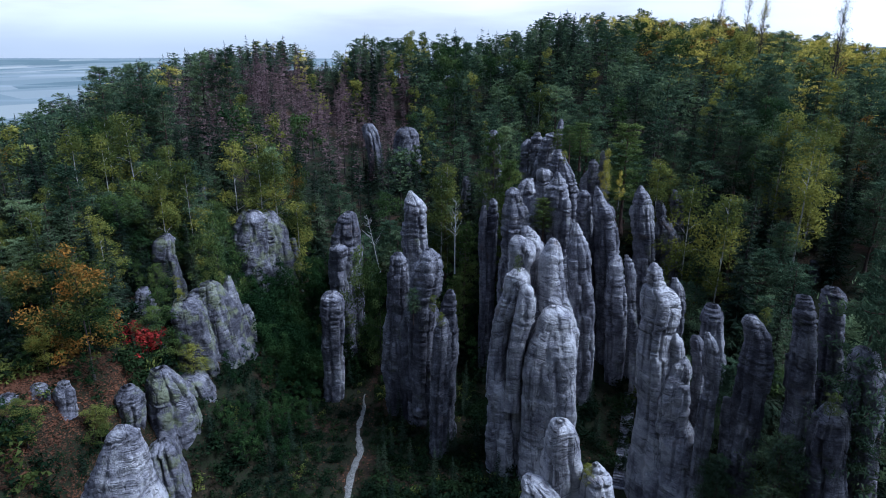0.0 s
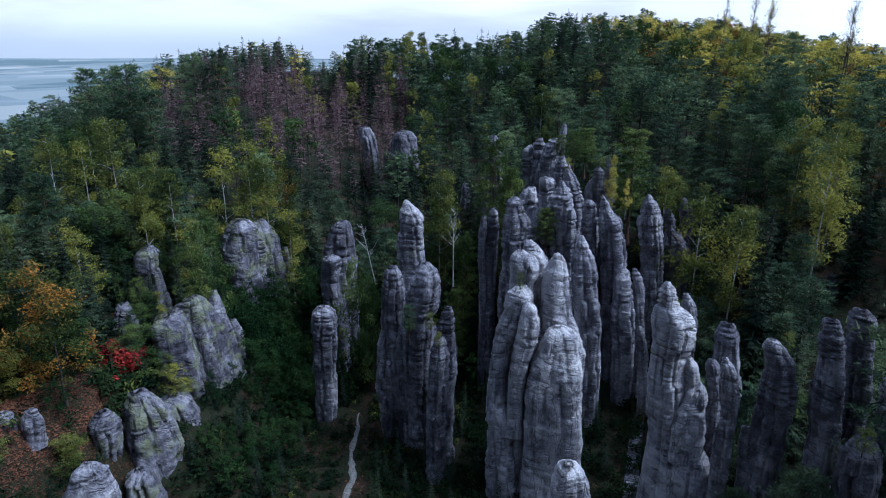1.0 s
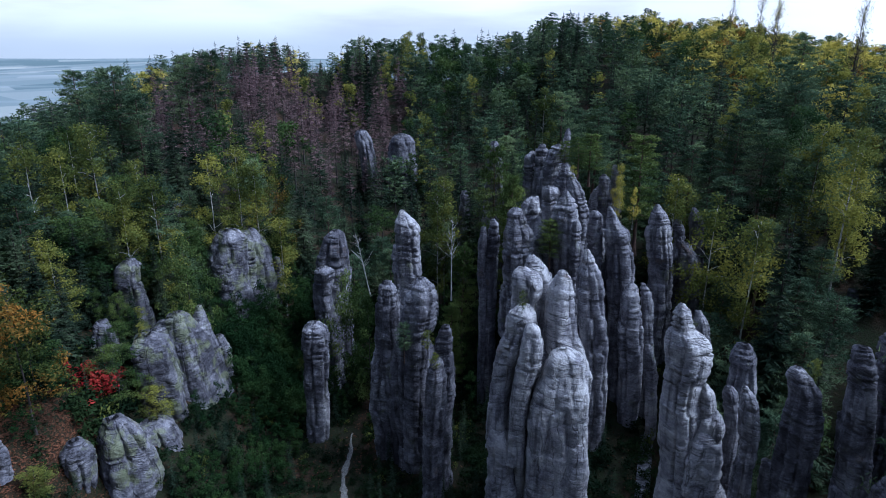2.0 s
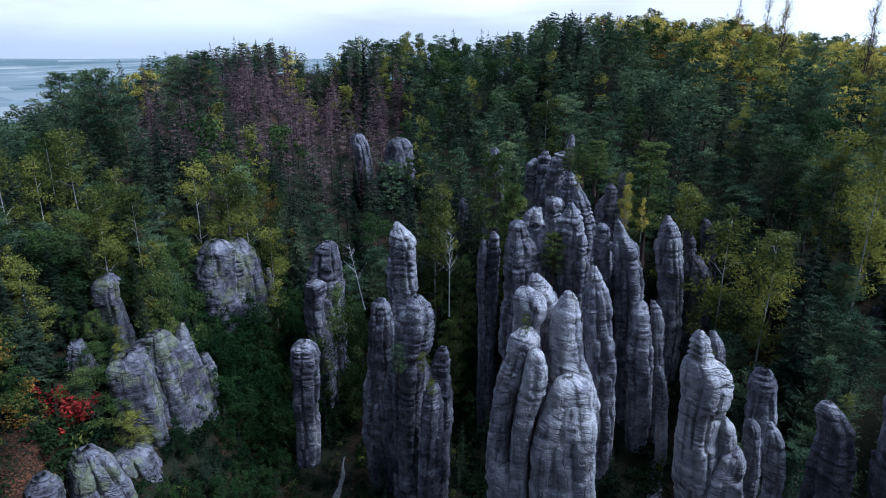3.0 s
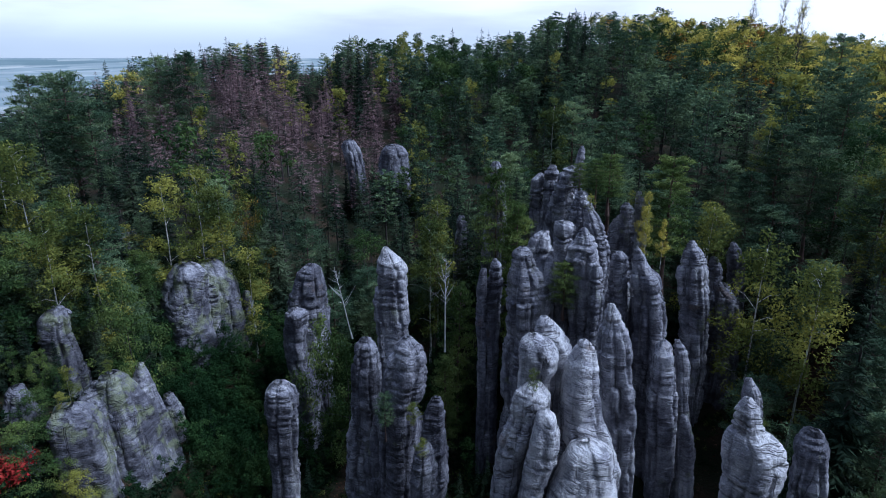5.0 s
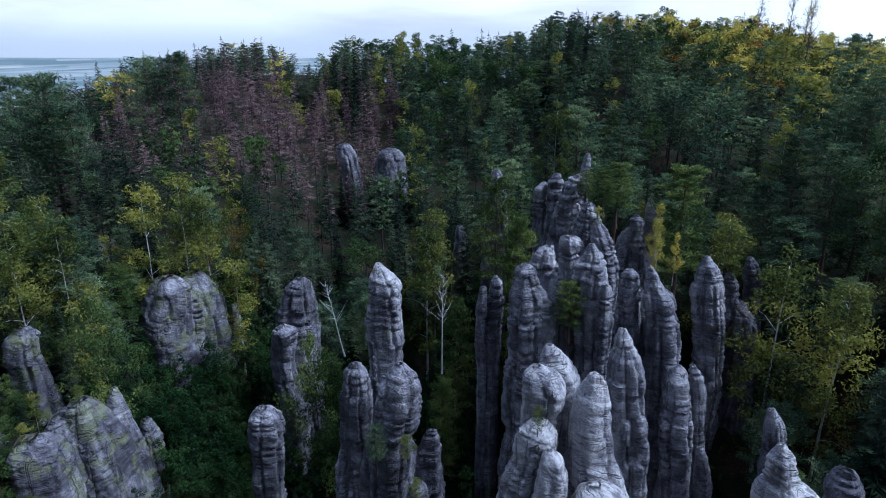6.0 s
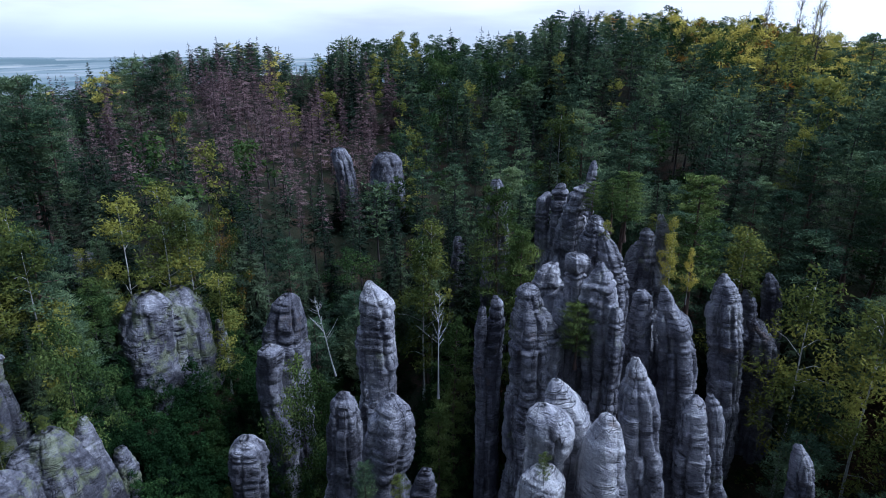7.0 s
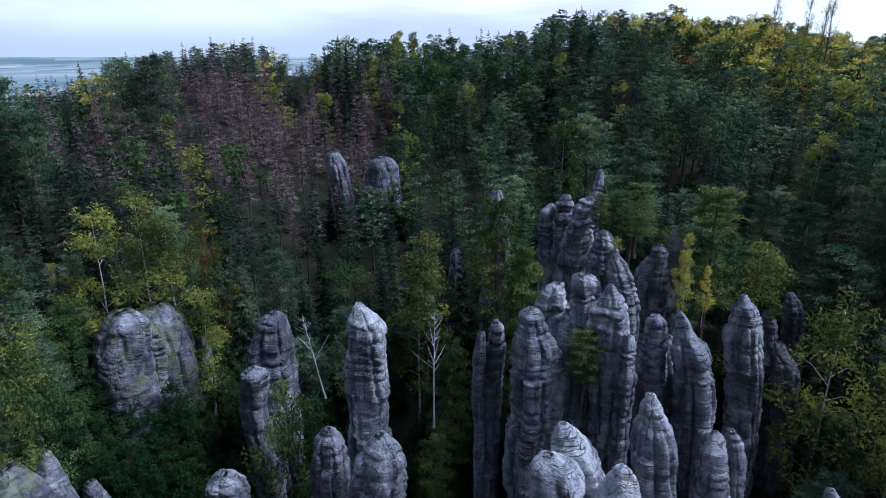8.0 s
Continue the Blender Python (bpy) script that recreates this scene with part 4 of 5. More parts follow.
def plant_forest(rng):
    spots = []
    step = 5.7
    for gx in np.arange(-150, 190, step):
        for gy in np.arange(50, 285, step):
            x, y = gx + rng.uniform(-2.3, 2.3), gy + rng.uniform(-2.3, 2.3)
            if abs(x - 2) > (0.80 * y + 14 if y < 110 else 0.73 * y + 8) or (150 < y < 205 and rng.uniform() < 0.12):
                continue
            if y < 97 - 0.5 * max(0, x) and -27 < x < 8:          # the open valley
                continue
            if y < 86 and 3 < x < 30:                              # among the towers
                continue
            if (y < 54 and 0 < x < 35) or (y < 62 and 0 < x < 26) or (y < 50 and x > 0) or (x < -26 and x > -36 and y < 104 and rng.uniform() < 0.35):
                continue
            if y < 58 and (x > -42 or y < 51):
                continue
            if -51 < x < -37 and 56 < y < 70:
                continue
            if not clear_of_rocks(x, y) or ((x - 18) / 11) ** 2 + ((y - 88) / 9) ** 2 < 1:
                continue
            g = float(ground(x, y))
            tall = rng.uniform(11.5, 20.0) + 2.0 * float(vnoise(x / 30, y / 30, 2.2, 31))
            if x < -62:
                tall *= 0.82
            if y < 100:
                tall = min(tall, 17.0 + 0.02 * y)
            if -0.172 > (x - 1) / y > -0.205 and y > 185:
                tall *= 0.45
            if -37 < x < -26 and y < 104:
                tall = rng.uniform(5, 9)
            if y < 62 and x < 0:
                tall = min(tall, rng.uniform(6, 10))
            if y < 80 and x > 25:
                tall = min(tall, 13.0 if y > 64 else rng.uniform(9, 14))
            if y > 190:
                tall *= rng.uniform(0.82, 1.14)
            if -25 < x < -3 and 100 < y < 150:                      # lower trees before the rock heads
                tall = min(tall, 50.5 - 25 * y / 151 - g)
            crest = 48.9 + (y - 18) * float(np.interp((x - 1.2) / (y - 18), RIDGE_AT, RIDGE_UP))      # the ridge's crown line
            if y > 110:
                tall = max(min(tall, crest - g + 3.0 - 6.0 * rng.uniform()), 3.5)
            spots.append((math.hypot(x - 2, y - 36), x, y, g + tall))
            if y > 180 and rng.uniform() < 0.35:                    # younger trees fill the ridge between the tall ones
                x2, y2 = x + rng.uniform(1.5, 3), y + rng.uniform(-3, 3)
                spots.append((900 + y2, x2, y2, float(ground(x2, y2)) + rng.uniform(6, 10)))
    for n in range(270):                                           # a close stand of smaller trees on the left bank
        x, y = rng.uniform(-57, -33.5), rng.uniform(57, 97)
        if clear_of_rocks(x, y, 0.5) and not (x > -50 and y < 66):
            spots.append((30 + 0.1 * n, x, y, float(ground(x, y)) + (rng.uniform(9, 14.5) if x < -38.5 and y > 66 else (rng.uniform(6, 11) if y > 76 else rng.uniform(4.5, 8)))))
    for n in range(60):                                            # mostly unseen trees beside and behind the drone, added to shade the right-hand rocks
        x, y = rng.uniform(40, 78), rng.uniform(8, 60)
        if x > 0.80 * y + 8 and clear_of_rocks(x, y):
            spots.append((55 + 0.2 * n, x, y, float(ground(x, y)) + rng.uniform(14, 20)))
    spots.sort()
    lists = {}
    for i, (d, x, y, top) in enumerate(spots):
        k = kind_at(x, y, rng)
        if i < NEAR_TREES:
            tree(k, x, y, top, rng, rng.uniform(0.95, 1.35))
        else:
            far_copy(k, x, y, top, rng, lists)
    words = {"spruce": "dense dark green spruce woods on the far slope", "pine": "pine woods with blue-green crowns on the ridge",
             "birch": "yellow-green birches scattered through the far woods", "beech": "green broad-leaved trees in the far woods",
             "golden_tree": "golden autumn trees on the far slope", "orange_tree": "orange autumn trees on the far slope",
             "dead_spruce": "dead purplish-brown spruce woods on the far slope"}
    for k, (wood, lf) in lists.items():
        root = new(k + "_woods")
        tagged(root, words[k], "woods", kind="stuff")
        tagged(part("trunks", quad_mesh("trunks", *joined(wood), [BARK], True), root), kind="stuff")
        tagged(part("crowns", quad_mesh("crowns", *joined(lf), [KINDS[k][2]]), root), kind="stuff")


def plant_undergrowth(rng):
    """Bushes and young growth all over the valley floor and its banks."""
    shrubs = [make_bush(np.random.default_rng(900 + i), True)[1] for i in range(6)]
    firs = [make_spruce(np.random.default_rng(950 + i), True)[1] for i in range(3)]
    saplings = [make_broadleaf(np.random.default_rng(970 + i), True, i % 2 == 0, 15.0)[1] for i in range(5)]
    lots = {"undergrowth": [], "young_firs": [], "yellow_undergrowth": [], "young_trees": []}

    def put(lot, model, x, y, w, s):
        a = rng.uniform(0, 6.28)
        rot = np.array([[np.cos(a) * w, -np.sin(a) * w, 0], [np.sin(a) * w, np.cos(a) * w, 0], [0, 0, s]])
        v, q = model
        lots[lot].append((v @ rot.T + [x, y, float(ground(x, y)) - 0.1], q))

    for n in range(6000):
        x, y = (rng.uniform(-36, 8), rng.uniform(44, 108)) if n % 5 < 3 else ((rng.uniform(-45, 62), rng.uniform(42, 100)) if n % 5 == 3 else (rng.uniform(3, 36), rng.uniform(34, 86)))
        if abs(x - path_x(y)) < 0.7 or not clear_of_rocks(x, y, 0.1):
            continue
        s = rng.uniform(0.3, 0.85) * (1.0 + 0.5 * float(vnoise(x / 6, y / 6, 0.2, 60)))
        if abs(x - path_x(y)) < 2:
            s *= 0.6
        u = rng.uniform()
        if u < 0.07 and abs(x - path_x(y)) > 3:
            f = 0.22 * rng.uniform(0.5, 1.35)
            put("young_firs", firs[int(rng.integers(3))], x, y, f, f)
        else:
            put("yellow_undergrowth" if u > 0.955 else "undergrowth", shrubs[int(rng.integers(6))], x, y, s * rng.uniform(0.9, 1.5), s)
    for n in range(1050):
        x, y = rng.uniform(-62, -31), rng.uniform(42, 70)
        if clear_of_rocks(x, y, 0.0) and float(vnoise(x / 5, y / 5, 0.7, 63)) > (0.05 if y < 59 else -0.62):
            s = rng.uniform(0.4, 1.4)
            put("yellow_undergrowth" if rng.uniform() < 0.12 else "undergrowth", shrubs[int(rng.integers(6))], x, y, s * 1.2, s)
    for n in range(50):
        x, y = rng.uniform(-51, -37), rng.uniform(47, 63)
        if clear_of_rocks(x, y, -0.6):
            s = rng.uniform(0.35, 1.1)
            put("yellow_undergrowth" if rng.uniform() < 0.25 else "undergrowth", shrubs[int(rng.integers(6))], x, y, s * 1.25, s)
    for n in range(150):
        x, y = (rng.uniform(-38, -22), rng.uniform(80, 92)) if n < 90 else (rng.uniform(-62, -36), rng.uniform(44, 64))
        if clear_of_rocks(x, y, 0.3):
            f = rng.uniform(0.22, 0.42)
            put("young_trees", saplings[int(rng.integers(5))], x, y, f * 1.2, f)
    for n in range(430):
        x, y = (rng.uniform(-31, -17), rng.uniform(60, 108)) if n % 2 else (rng.uniform(-34, 10), rng.uniform(78, 108))
        if abs(x - path_x(y)) < 2.5 or not clear_of_rocks(x, y, 0.5):
            continue
        f = rng.uniform(0.2, 0.42) * (1.35 if y > 76 else 1.0)
        put("young_trees", saplings[int(rng.integers(5))], x, y, f * 0.95, f)
    spots = np.stack([rng.uniform(-62, 42, 16000), rng.uniform(36, 104, 16000)], -1)
    spots = np.concatenate([spots, ground(spots[:, 0], spots[:, 1])[:, None] + 0.04], -1)
    bank = np.stack([rng.uniform(-47, -30, 24000), rng.uniform(42, 62, 24000)], -1)
    bank = np.concatenate([bank, ground(bank[:, 0], bank[:, 1])[:, None] + 0.05], -1)
    spots = np.concatenate([spots, bank])
    flat = leaves(rng, spots, np.full(len(spots), 0.15), 0.85, 0.6)
    tagged(new("leaf_litter", quad_mesh("leaf_litter", *flat, [LITTER])), "brown fallen leaves strewn over the ground", "leaf litter", kind="stuff")
    for name, mat, words in (("undergrowth", BUSH, "green bushes with shade-darkened leaves covering the valley floor"), ("young_firs", SPRUCE, "young spruces among the undergrowth"),
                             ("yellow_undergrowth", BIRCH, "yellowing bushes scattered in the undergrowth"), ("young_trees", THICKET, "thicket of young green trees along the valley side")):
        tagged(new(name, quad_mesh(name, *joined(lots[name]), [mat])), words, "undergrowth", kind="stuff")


# ---------------------------------------------------------------- the path and the steps
def path_x(y):
    return -11.5 + 0.06 * (y - 62) + 0.9 * math.sin((y - 50) * 0.16) + 0.25 * math.sin(y * 0.7) - 5 * max(0.0, (46 - y) / 20) + 0.010 * max(0.0, y - 74) ** 2


def build_path():
    v, q = [], []
    ys = np.arange(30, 79, 0.5)
    for i, y in enumerate(ys):
        x0 = path_x(y)
        half = (0.42 + 0.22 * float(vnoise(y / 2.3, 0.5, 0.5, 41))) * (1 - 0.6 * ss(66, 79, y))
        for k in range(7):
            u = k / 3 - 1
            x = x0 + u * half + (0.3 * float(vnoise(y * 1.3, k * 3.1, 0.2, 43)) if k in (0, 6) else 0)
            v.append((x, y, float(ground(x, y)) + 0.07 * (1 - u * u) + (-0.02 if k in (0, 6) else 0.03)))
    n = len(ys)
    for i in range(n - 1):
        for k in range(6):
            q.append((i * 7 + k, i * 7 + k + 1, (i + 1) * 7 + k + 1, (i + 1) * 7 + k))
    tagged(new("footpath", quad_mesh("footpath", v, q, [GRAVEL], True)), "pale sandy footpath winding along the valley floor", "path", kind="structure")


def build_steps():
    """Timber-edged steps up the gully between the towers."""
    root = new("gully_steps")
    a, b = np.array([19.6, 56.5]), np.array([25.2, 72.0])
    n = 46
    box_v = np.array([(sx * 0.75, sy * 0.17, sz * 0.09) for sx in (-1, 1) for sy in (-1, 1) for sz in (-1, 1)])
    box_q = np.array([(0, 1, 3, 2), (4, 6, 7, 5), (0, 4, 5, 1), (2, 3, 7, 6), (0, 2, 6, 4), (1, 5, 7, 3)])
    me = quad_mesh("step", box_v, box_q, [SHADED])
    root.location = (a[0], a[1], float(ground(*a)))
    for i in range(n):
        p = a + (b - a) * i / (n - 1)
        s = part("step", me, root)
        s.matrix_basis = pose(p[0] - a[0], p[1] - a[1], float(ground(*p)) - root.location.z + 0.04, 0, 0, -18 + 2 * math.sin(i * 2.1))
    tagged(root, "narrow flight of worn stone steps between the towers", "steps")


# ---------------------------------------------------------------- the rocks, each with its height, middle and half-width rows
rock_group("tall grey sandstone tower of stacked fingers and leaning slabs", "rock_tower", [
    ("body", 63.5, [(21.0, 9.9, 1.6), (19.5, 9.9, 2.6), (15.0, 9.6, 3.2), (10.0, 9.4, 3.9), (2.0, 9.4, 4.4)], dict(joints=0.5, deep=0.8, beds=0.4, square=3.6)),
    ("peak", 66.2, [(29.2, 9.4, 0.3), (28.6, 9.6, 0.85), (27.7, 9.95, 1.25), (26.6, 10.4, 1.45), (25.2, 10.8, 1.5), (18.0, 10.9, 1.7)], dict(joints=0.5, seat=14.0)),
    ("knob", 64.0, [(28.7, 8.2, 0.5), (28.1, 8.5, 1.3), (27.1, 8.75, 1.66), (26.0, 8.8, 1.6), (25.2, 8.5, 1.4)], dict(joints=0.5, seat=22.0, taper=True, beds=0.5)),
    ("slab", 62.6, [(25.4, 8.3, 0.7), (24.6, 8.25, 1.45), (22.6, 8.0, 1.5), (21.1, 7.4, 1.42), (18.9, 6.8, 1.25), (15.1, 6.4, 1.25), (11.2, 6.25, 1.25), (10.4, 6.25, 1.2)], dict(joints=0.5, seat=9.6, taper=True, tilt=0.12, deep=1.1)),
    ("slab", 61.9, [(12.3, 6.5, 1.1), (11.0, 6.6, 1.6), (5.7, 7.0, 2.05), (0.2, 7.3, 2.4)], dict(joints=0.5, beds=0.3, square=4.0)),
    ("finger", 63.2, [(28.7, 11.9, 0.3), (28.1, 12.0, 0.72), (26.6, 11.8, 1.3), (24.9, 11.75, 1.5), (22.8, 11.95, 1.65), (20.3, 12.6, 2.2), (17.7, 12.9, 2.45), (10.0, 13.2, 2.4)], dict(joints=0.5, beds=0.9)),
    ("slab", 60.7, [(24.4, 8.75, 0.3), (23.8, 8.9, 0.84), (22.3, 9.0, 1.2), (20.2, 8.8, 1.28), (18.0, 8.3, 1.12), (15.8, 7.95, 0.98), (13.0, 7.9, 0.9)], dict(joints=0.5, seat=9.0, taper=True, beds=0.6, tilt=0.1)),
    ("block", 60.6, [(21.7, 11.9, 0.9), (21.2, 12.2, 1.7), (20.4, 12.2, 2.15), (18.6, 12.0, 2.6), (16.8, 11.9, 3.1), (14.6, 11.9, 3.45), (12.3, 12.0, 3.5), (1.5, 12.2, 4.0)], dict(joints=0.5, beds=0.45, deep=0.8, tilt=-0.2, square=3.6)),
], PALE)
rock_group("pale sandstone tower with rounded blocks at its crown", "rock_tower", [
    ("body", 38.0, [(22.5, 8.5, 0.71), (21.9, 8.6, 1.17), (20.5, 8.7, 1.37), (17.5, 8.9, 1.67), (15.9, 8.9, 1.81)], dict(beds=0.7)),
    ("block", 36.5, [(20.1, 10.9, 0.28), (19.2, 11, 1.01), (17.1, 11.3, 1.44)], dict(beds=0.7)),
    ("block", 37.0, [(18.5, 6.2, 0.41), (17.9, 6.9, 1.34), (16.7, 7.4, 1.81)], dict(beds=0.7)),
], PALE)
rock_group("cluster of shade-darkened sandstone fingers above the footpath", "rock_tower", [
    ("column", 74.0, [(23.4, -5.8, 0.67), (22.8, -5.8, 1.03), (21.5, -5.7, 1.33), (17.2, -5.9, 1.45), (10.2, -6.6, 1.81), (6.5, -6.6, 2.06), (-0.4, -5.7, 1.64)], dict(beds=1.2, low=0.3)),
    ("body", 72.6, [(17.5, -2.8, 1.4), (15.5, -2.8, 2.4), (10.0, -3.0, 3.4), (0.0, -2.4, 3.2)], dict(beds=0.4, deep=0.7, square=3.4)),
    ("column", 71.5, [(24.7, -1.7, 0.65), (24.2, -1.7, 1.15), (23, -1.7, 1.7), (21.1, -1.8, 2), (19.2, -2, 2.02), (17.9, -2.7, 1.63), (7.6, -3, 1.65), (1.7, -2.8, 1.41)], dict(beds=1.2, low=0.3)),
    ("column", 68.7, [(20.4, 0.9, 0.49), (19.7, 0.9, 0.85), (18.2, 0.7, 1.08), (16.3, 0.7, 1.26), (12.4, 0.5, 1.6), (8.3, 0.2, 1.81), (4.1, 0, 1.7)], dict(beds=1.2, low=0.3)),
    ("column", 65.0, [(18.4, 0.1, 0.47), (17.8, 0, 0.84), (16.4, 0, 1.13), (13.7, -0.2, 1.18), (7.2, -0.5, 1.11)], dict(beds=1.2, low=0.3)),
], SHADED)
rock_group("broad layered sandstone crag crowned by ledges", "rock_crag", [
    ("body", 82.5, [(29, 13.2, 1.8), (27, 13.3, 2.8), (22, 13.3, 3.6), (14, 13, 3.9)], dict(beds=1.7, low=0.65, square=3.4)),
    ("column", 79.0, [(30.8, 9.3, 0.49), (30.2, 9.3, 0.98), (29.2, 9.4, 1.29), (28.3, 9.5, 1.79), (26.3, 9.9, 2.27), (21.6, 10, 2.07), (18.8, 9.7, 2.09), (10, 9.5, 2.07)], dict(beds=1.7, low=0.65, square=3.4)),
    ("ledge", 83.0, [(31.2, 12, 0.55), (30.7, 11.6, 1.13), (29.7, 11.5, 1.43), (27.7, 11.6, 1.34)], dict(beds=1.7, low=0.65, square=3.4)),
    ("column", 80.0, [(33, 13.3, 0.98), (32.5, 13.4, 1.17), (31.2, 13.3, 1.08), (25.3, 13.6, 1.11)], dict(beds=1.7, low=0.65, square=3.4)),
    ("column", 78.0, [(33, 14.8, 0.3), (32, 15, 1.05), (31.1, 14.9, 1.5), (29.2, 15.1, 1.82), (23.4, 15.6, 1.71)], dict(beds=1.7, low=0.65, square=3.4)),
    ("column", 76.0, [(29.9, 15.8, 0.41), (29.2, 15.8, 0.65), (26.7, 16, 0.71), (23.5, 16, 0.69)], dict(beds=1.7, low=0.65, square=3.4)),
])
rock_group("pair of tall grey sandstone columns with pointed tops", "rock_tower", [
    ("body", 80.5, [(27.5, 20.2, 1.2), (25, 20.5, 2.2), (18, 21, 2.9), (10, 21.5, 3.2)], dict(beds=1.3, low=0.35)),
    ("column", 78.0, [(30.7, 18.4, 0.36), (30.2, 18.5, 0.78), (28.6, 18.5, 0.94), (20.6, 19.1, 0.94)], dict(beds=1.3, low=0.35)),
    ("column", 77.0, [(31.5, 19.7, 0.18), (30.8, 20, 0.5), (29.5, 20.3, 0.89), (28.6, 20.8, 1.44), (25.1, 21.5, 1.67), (22.4, 21.8, 1.69), (17, 22.2, 1.33), (11.2, 22.7, 1.13)], dict(beds=1.3, low=0.35)),
])
rock_group("split sandstone pillar with a thin flake beside it", "rock_tower", [
    ("column", 74.0, [(23.3, 22.2, 0.29), (22.8, 22.2, 0.74), (21.8, 22.1, 1.18), (19.8, 22.3, 1.49), (16.5, 22.6, 1.61), (8.7, 23.3, 1.26)], dict(beds=1.3, low=0.35)),
    ("flake", 75.0, [(22.8, 23.8, 0.24), (22, 24.1, 0.6), (20, 24.6, 0.73), (12.4, 25.5, 0.69)], dict(beds=1.3, low=0.35)),
])
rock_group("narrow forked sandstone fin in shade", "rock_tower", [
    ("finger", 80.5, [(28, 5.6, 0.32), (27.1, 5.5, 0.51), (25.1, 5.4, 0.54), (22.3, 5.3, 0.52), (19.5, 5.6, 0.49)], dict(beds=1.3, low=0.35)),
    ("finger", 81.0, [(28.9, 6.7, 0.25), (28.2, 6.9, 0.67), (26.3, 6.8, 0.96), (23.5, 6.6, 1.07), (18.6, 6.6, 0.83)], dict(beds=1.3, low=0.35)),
], SHADED)
rock_group("stepped crag of layered sandstone below the pines", "rock_crag", [
    ("body", 94.5, [(33.2, 15.6, 1.4), (31, 15.6, 2.6), (27, 15.6, 3.6), (22, 16, 4.2)], dict(beds=1.7, low=0.65, square=3.4)),
    ("column", 95.0, [(35, 13.3, 0.37), (34.3, 12.9, 0.89), (32.5, 12.8, 0.86), (27.1, 13, 0.57)], dict(beds=1.7, low=0.65, square=3.4)),
    ("column", 94.0, [(36.1, 14.5, 0.47), (35.5, 14.4, 0.98), (33.4, 14.3, 1.03), (27.7, 14.4, 0.68)], dict(beds=1.7, low=0.65, square=3.4)),
    ("column", 92.0, [(36.3, 16.4, 0.71), (35.6, 16.1, 1.21), (33.8, 15.6, 1.25), (29.4, 15.4, 1.02)], dict(beds=1.7, low=0.65, square=3.4)),
    ("column", 99, [(37.6, 18.9, 0.22), (37.0, 18.9, 0.42), (36.0, 18.8, 0.6), (33.3, 18.3, 0.95), (30, 17.8, 1.4)], dict(beds=1.7, low=0.65, square=3.4)),
    ("block", 87.0, [(34.5, 16.5, 0.57), (33.8, 16.5, 1.07), (32.4, 16.5, 1.59), (28.6, 16.8, 1.89)], dict(beds=1.7, low=0.65, square=3.4)),
    ("block", 84.0, [(33.6, 16.4, 0.58), (32.8, 16.8, 0.91), (31.4, 17.3, 1.14), (29.4, 17.9, 1.25), (27.3, 18.3, 1.06)], dict(beds=1.7, low=0.65, square=3.4)),
])
rock_group("two layered sandstone columns under small trees", "rock_crag", [
    ("body", 90, [(31, 22.5, 1.3), (29, 22.6, 2.2), (25, 22.8, 3)], dict(beds=1.7, low=0.65, square=3.4)),
    ("column", 88.0, [(33, 21.7, 0.41), (32.2, 21.9, 0.99), (29.7, 22, 0.97), (26.8, 22.2, 0.84)], dict(beds=1.7, low=0.65, square=3.4)),
    ("column", 89.0, [(34.1, 23.3, 0.34), (33, 23.6, 0.76), (28, 24.1, 0.56)], dict(beds=1.7, low=0.65, square=3.4)),
])
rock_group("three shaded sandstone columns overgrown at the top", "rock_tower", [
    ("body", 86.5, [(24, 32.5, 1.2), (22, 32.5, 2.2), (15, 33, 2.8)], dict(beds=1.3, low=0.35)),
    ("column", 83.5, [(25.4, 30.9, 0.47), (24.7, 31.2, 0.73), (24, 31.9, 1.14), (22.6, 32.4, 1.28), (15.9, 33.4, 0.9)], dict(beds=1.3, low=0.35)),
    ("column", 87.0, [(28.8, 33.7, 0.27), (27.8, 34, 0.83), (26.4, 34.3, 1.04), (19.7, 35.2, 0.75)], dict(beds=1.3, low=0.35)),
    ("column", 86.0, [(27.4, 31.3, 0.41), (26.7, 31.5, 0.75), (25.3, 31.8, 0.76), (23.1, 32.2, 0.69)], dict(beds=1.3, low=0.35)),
], SHADED)
rock_group("sandstone pair of towers beside the dark wood", "rock_tower", [
    ("column", 94.0, [(23.6, -15, 0.88), (22.9, -15.2, 1.61), (21.8, -15.3, 1.96), (20.2, -15.4, 2.32), (18.1, -15.6, 2.65), (13.4, -15.6, 2.61)], dict(beds=1.3, low=0.35)),
    ("shoulder", 90.0, [(19.4, -16.4, 0.78), (18.9, -16.2, 1.48), (15.2, -16.6, 1.35), (11.9, -16.4, 1.56), (8.5, -15.6, 1.73), (3.2, -15.7, 1.57)], dict(beds=1.3, low=0.35)),
], SHADED)
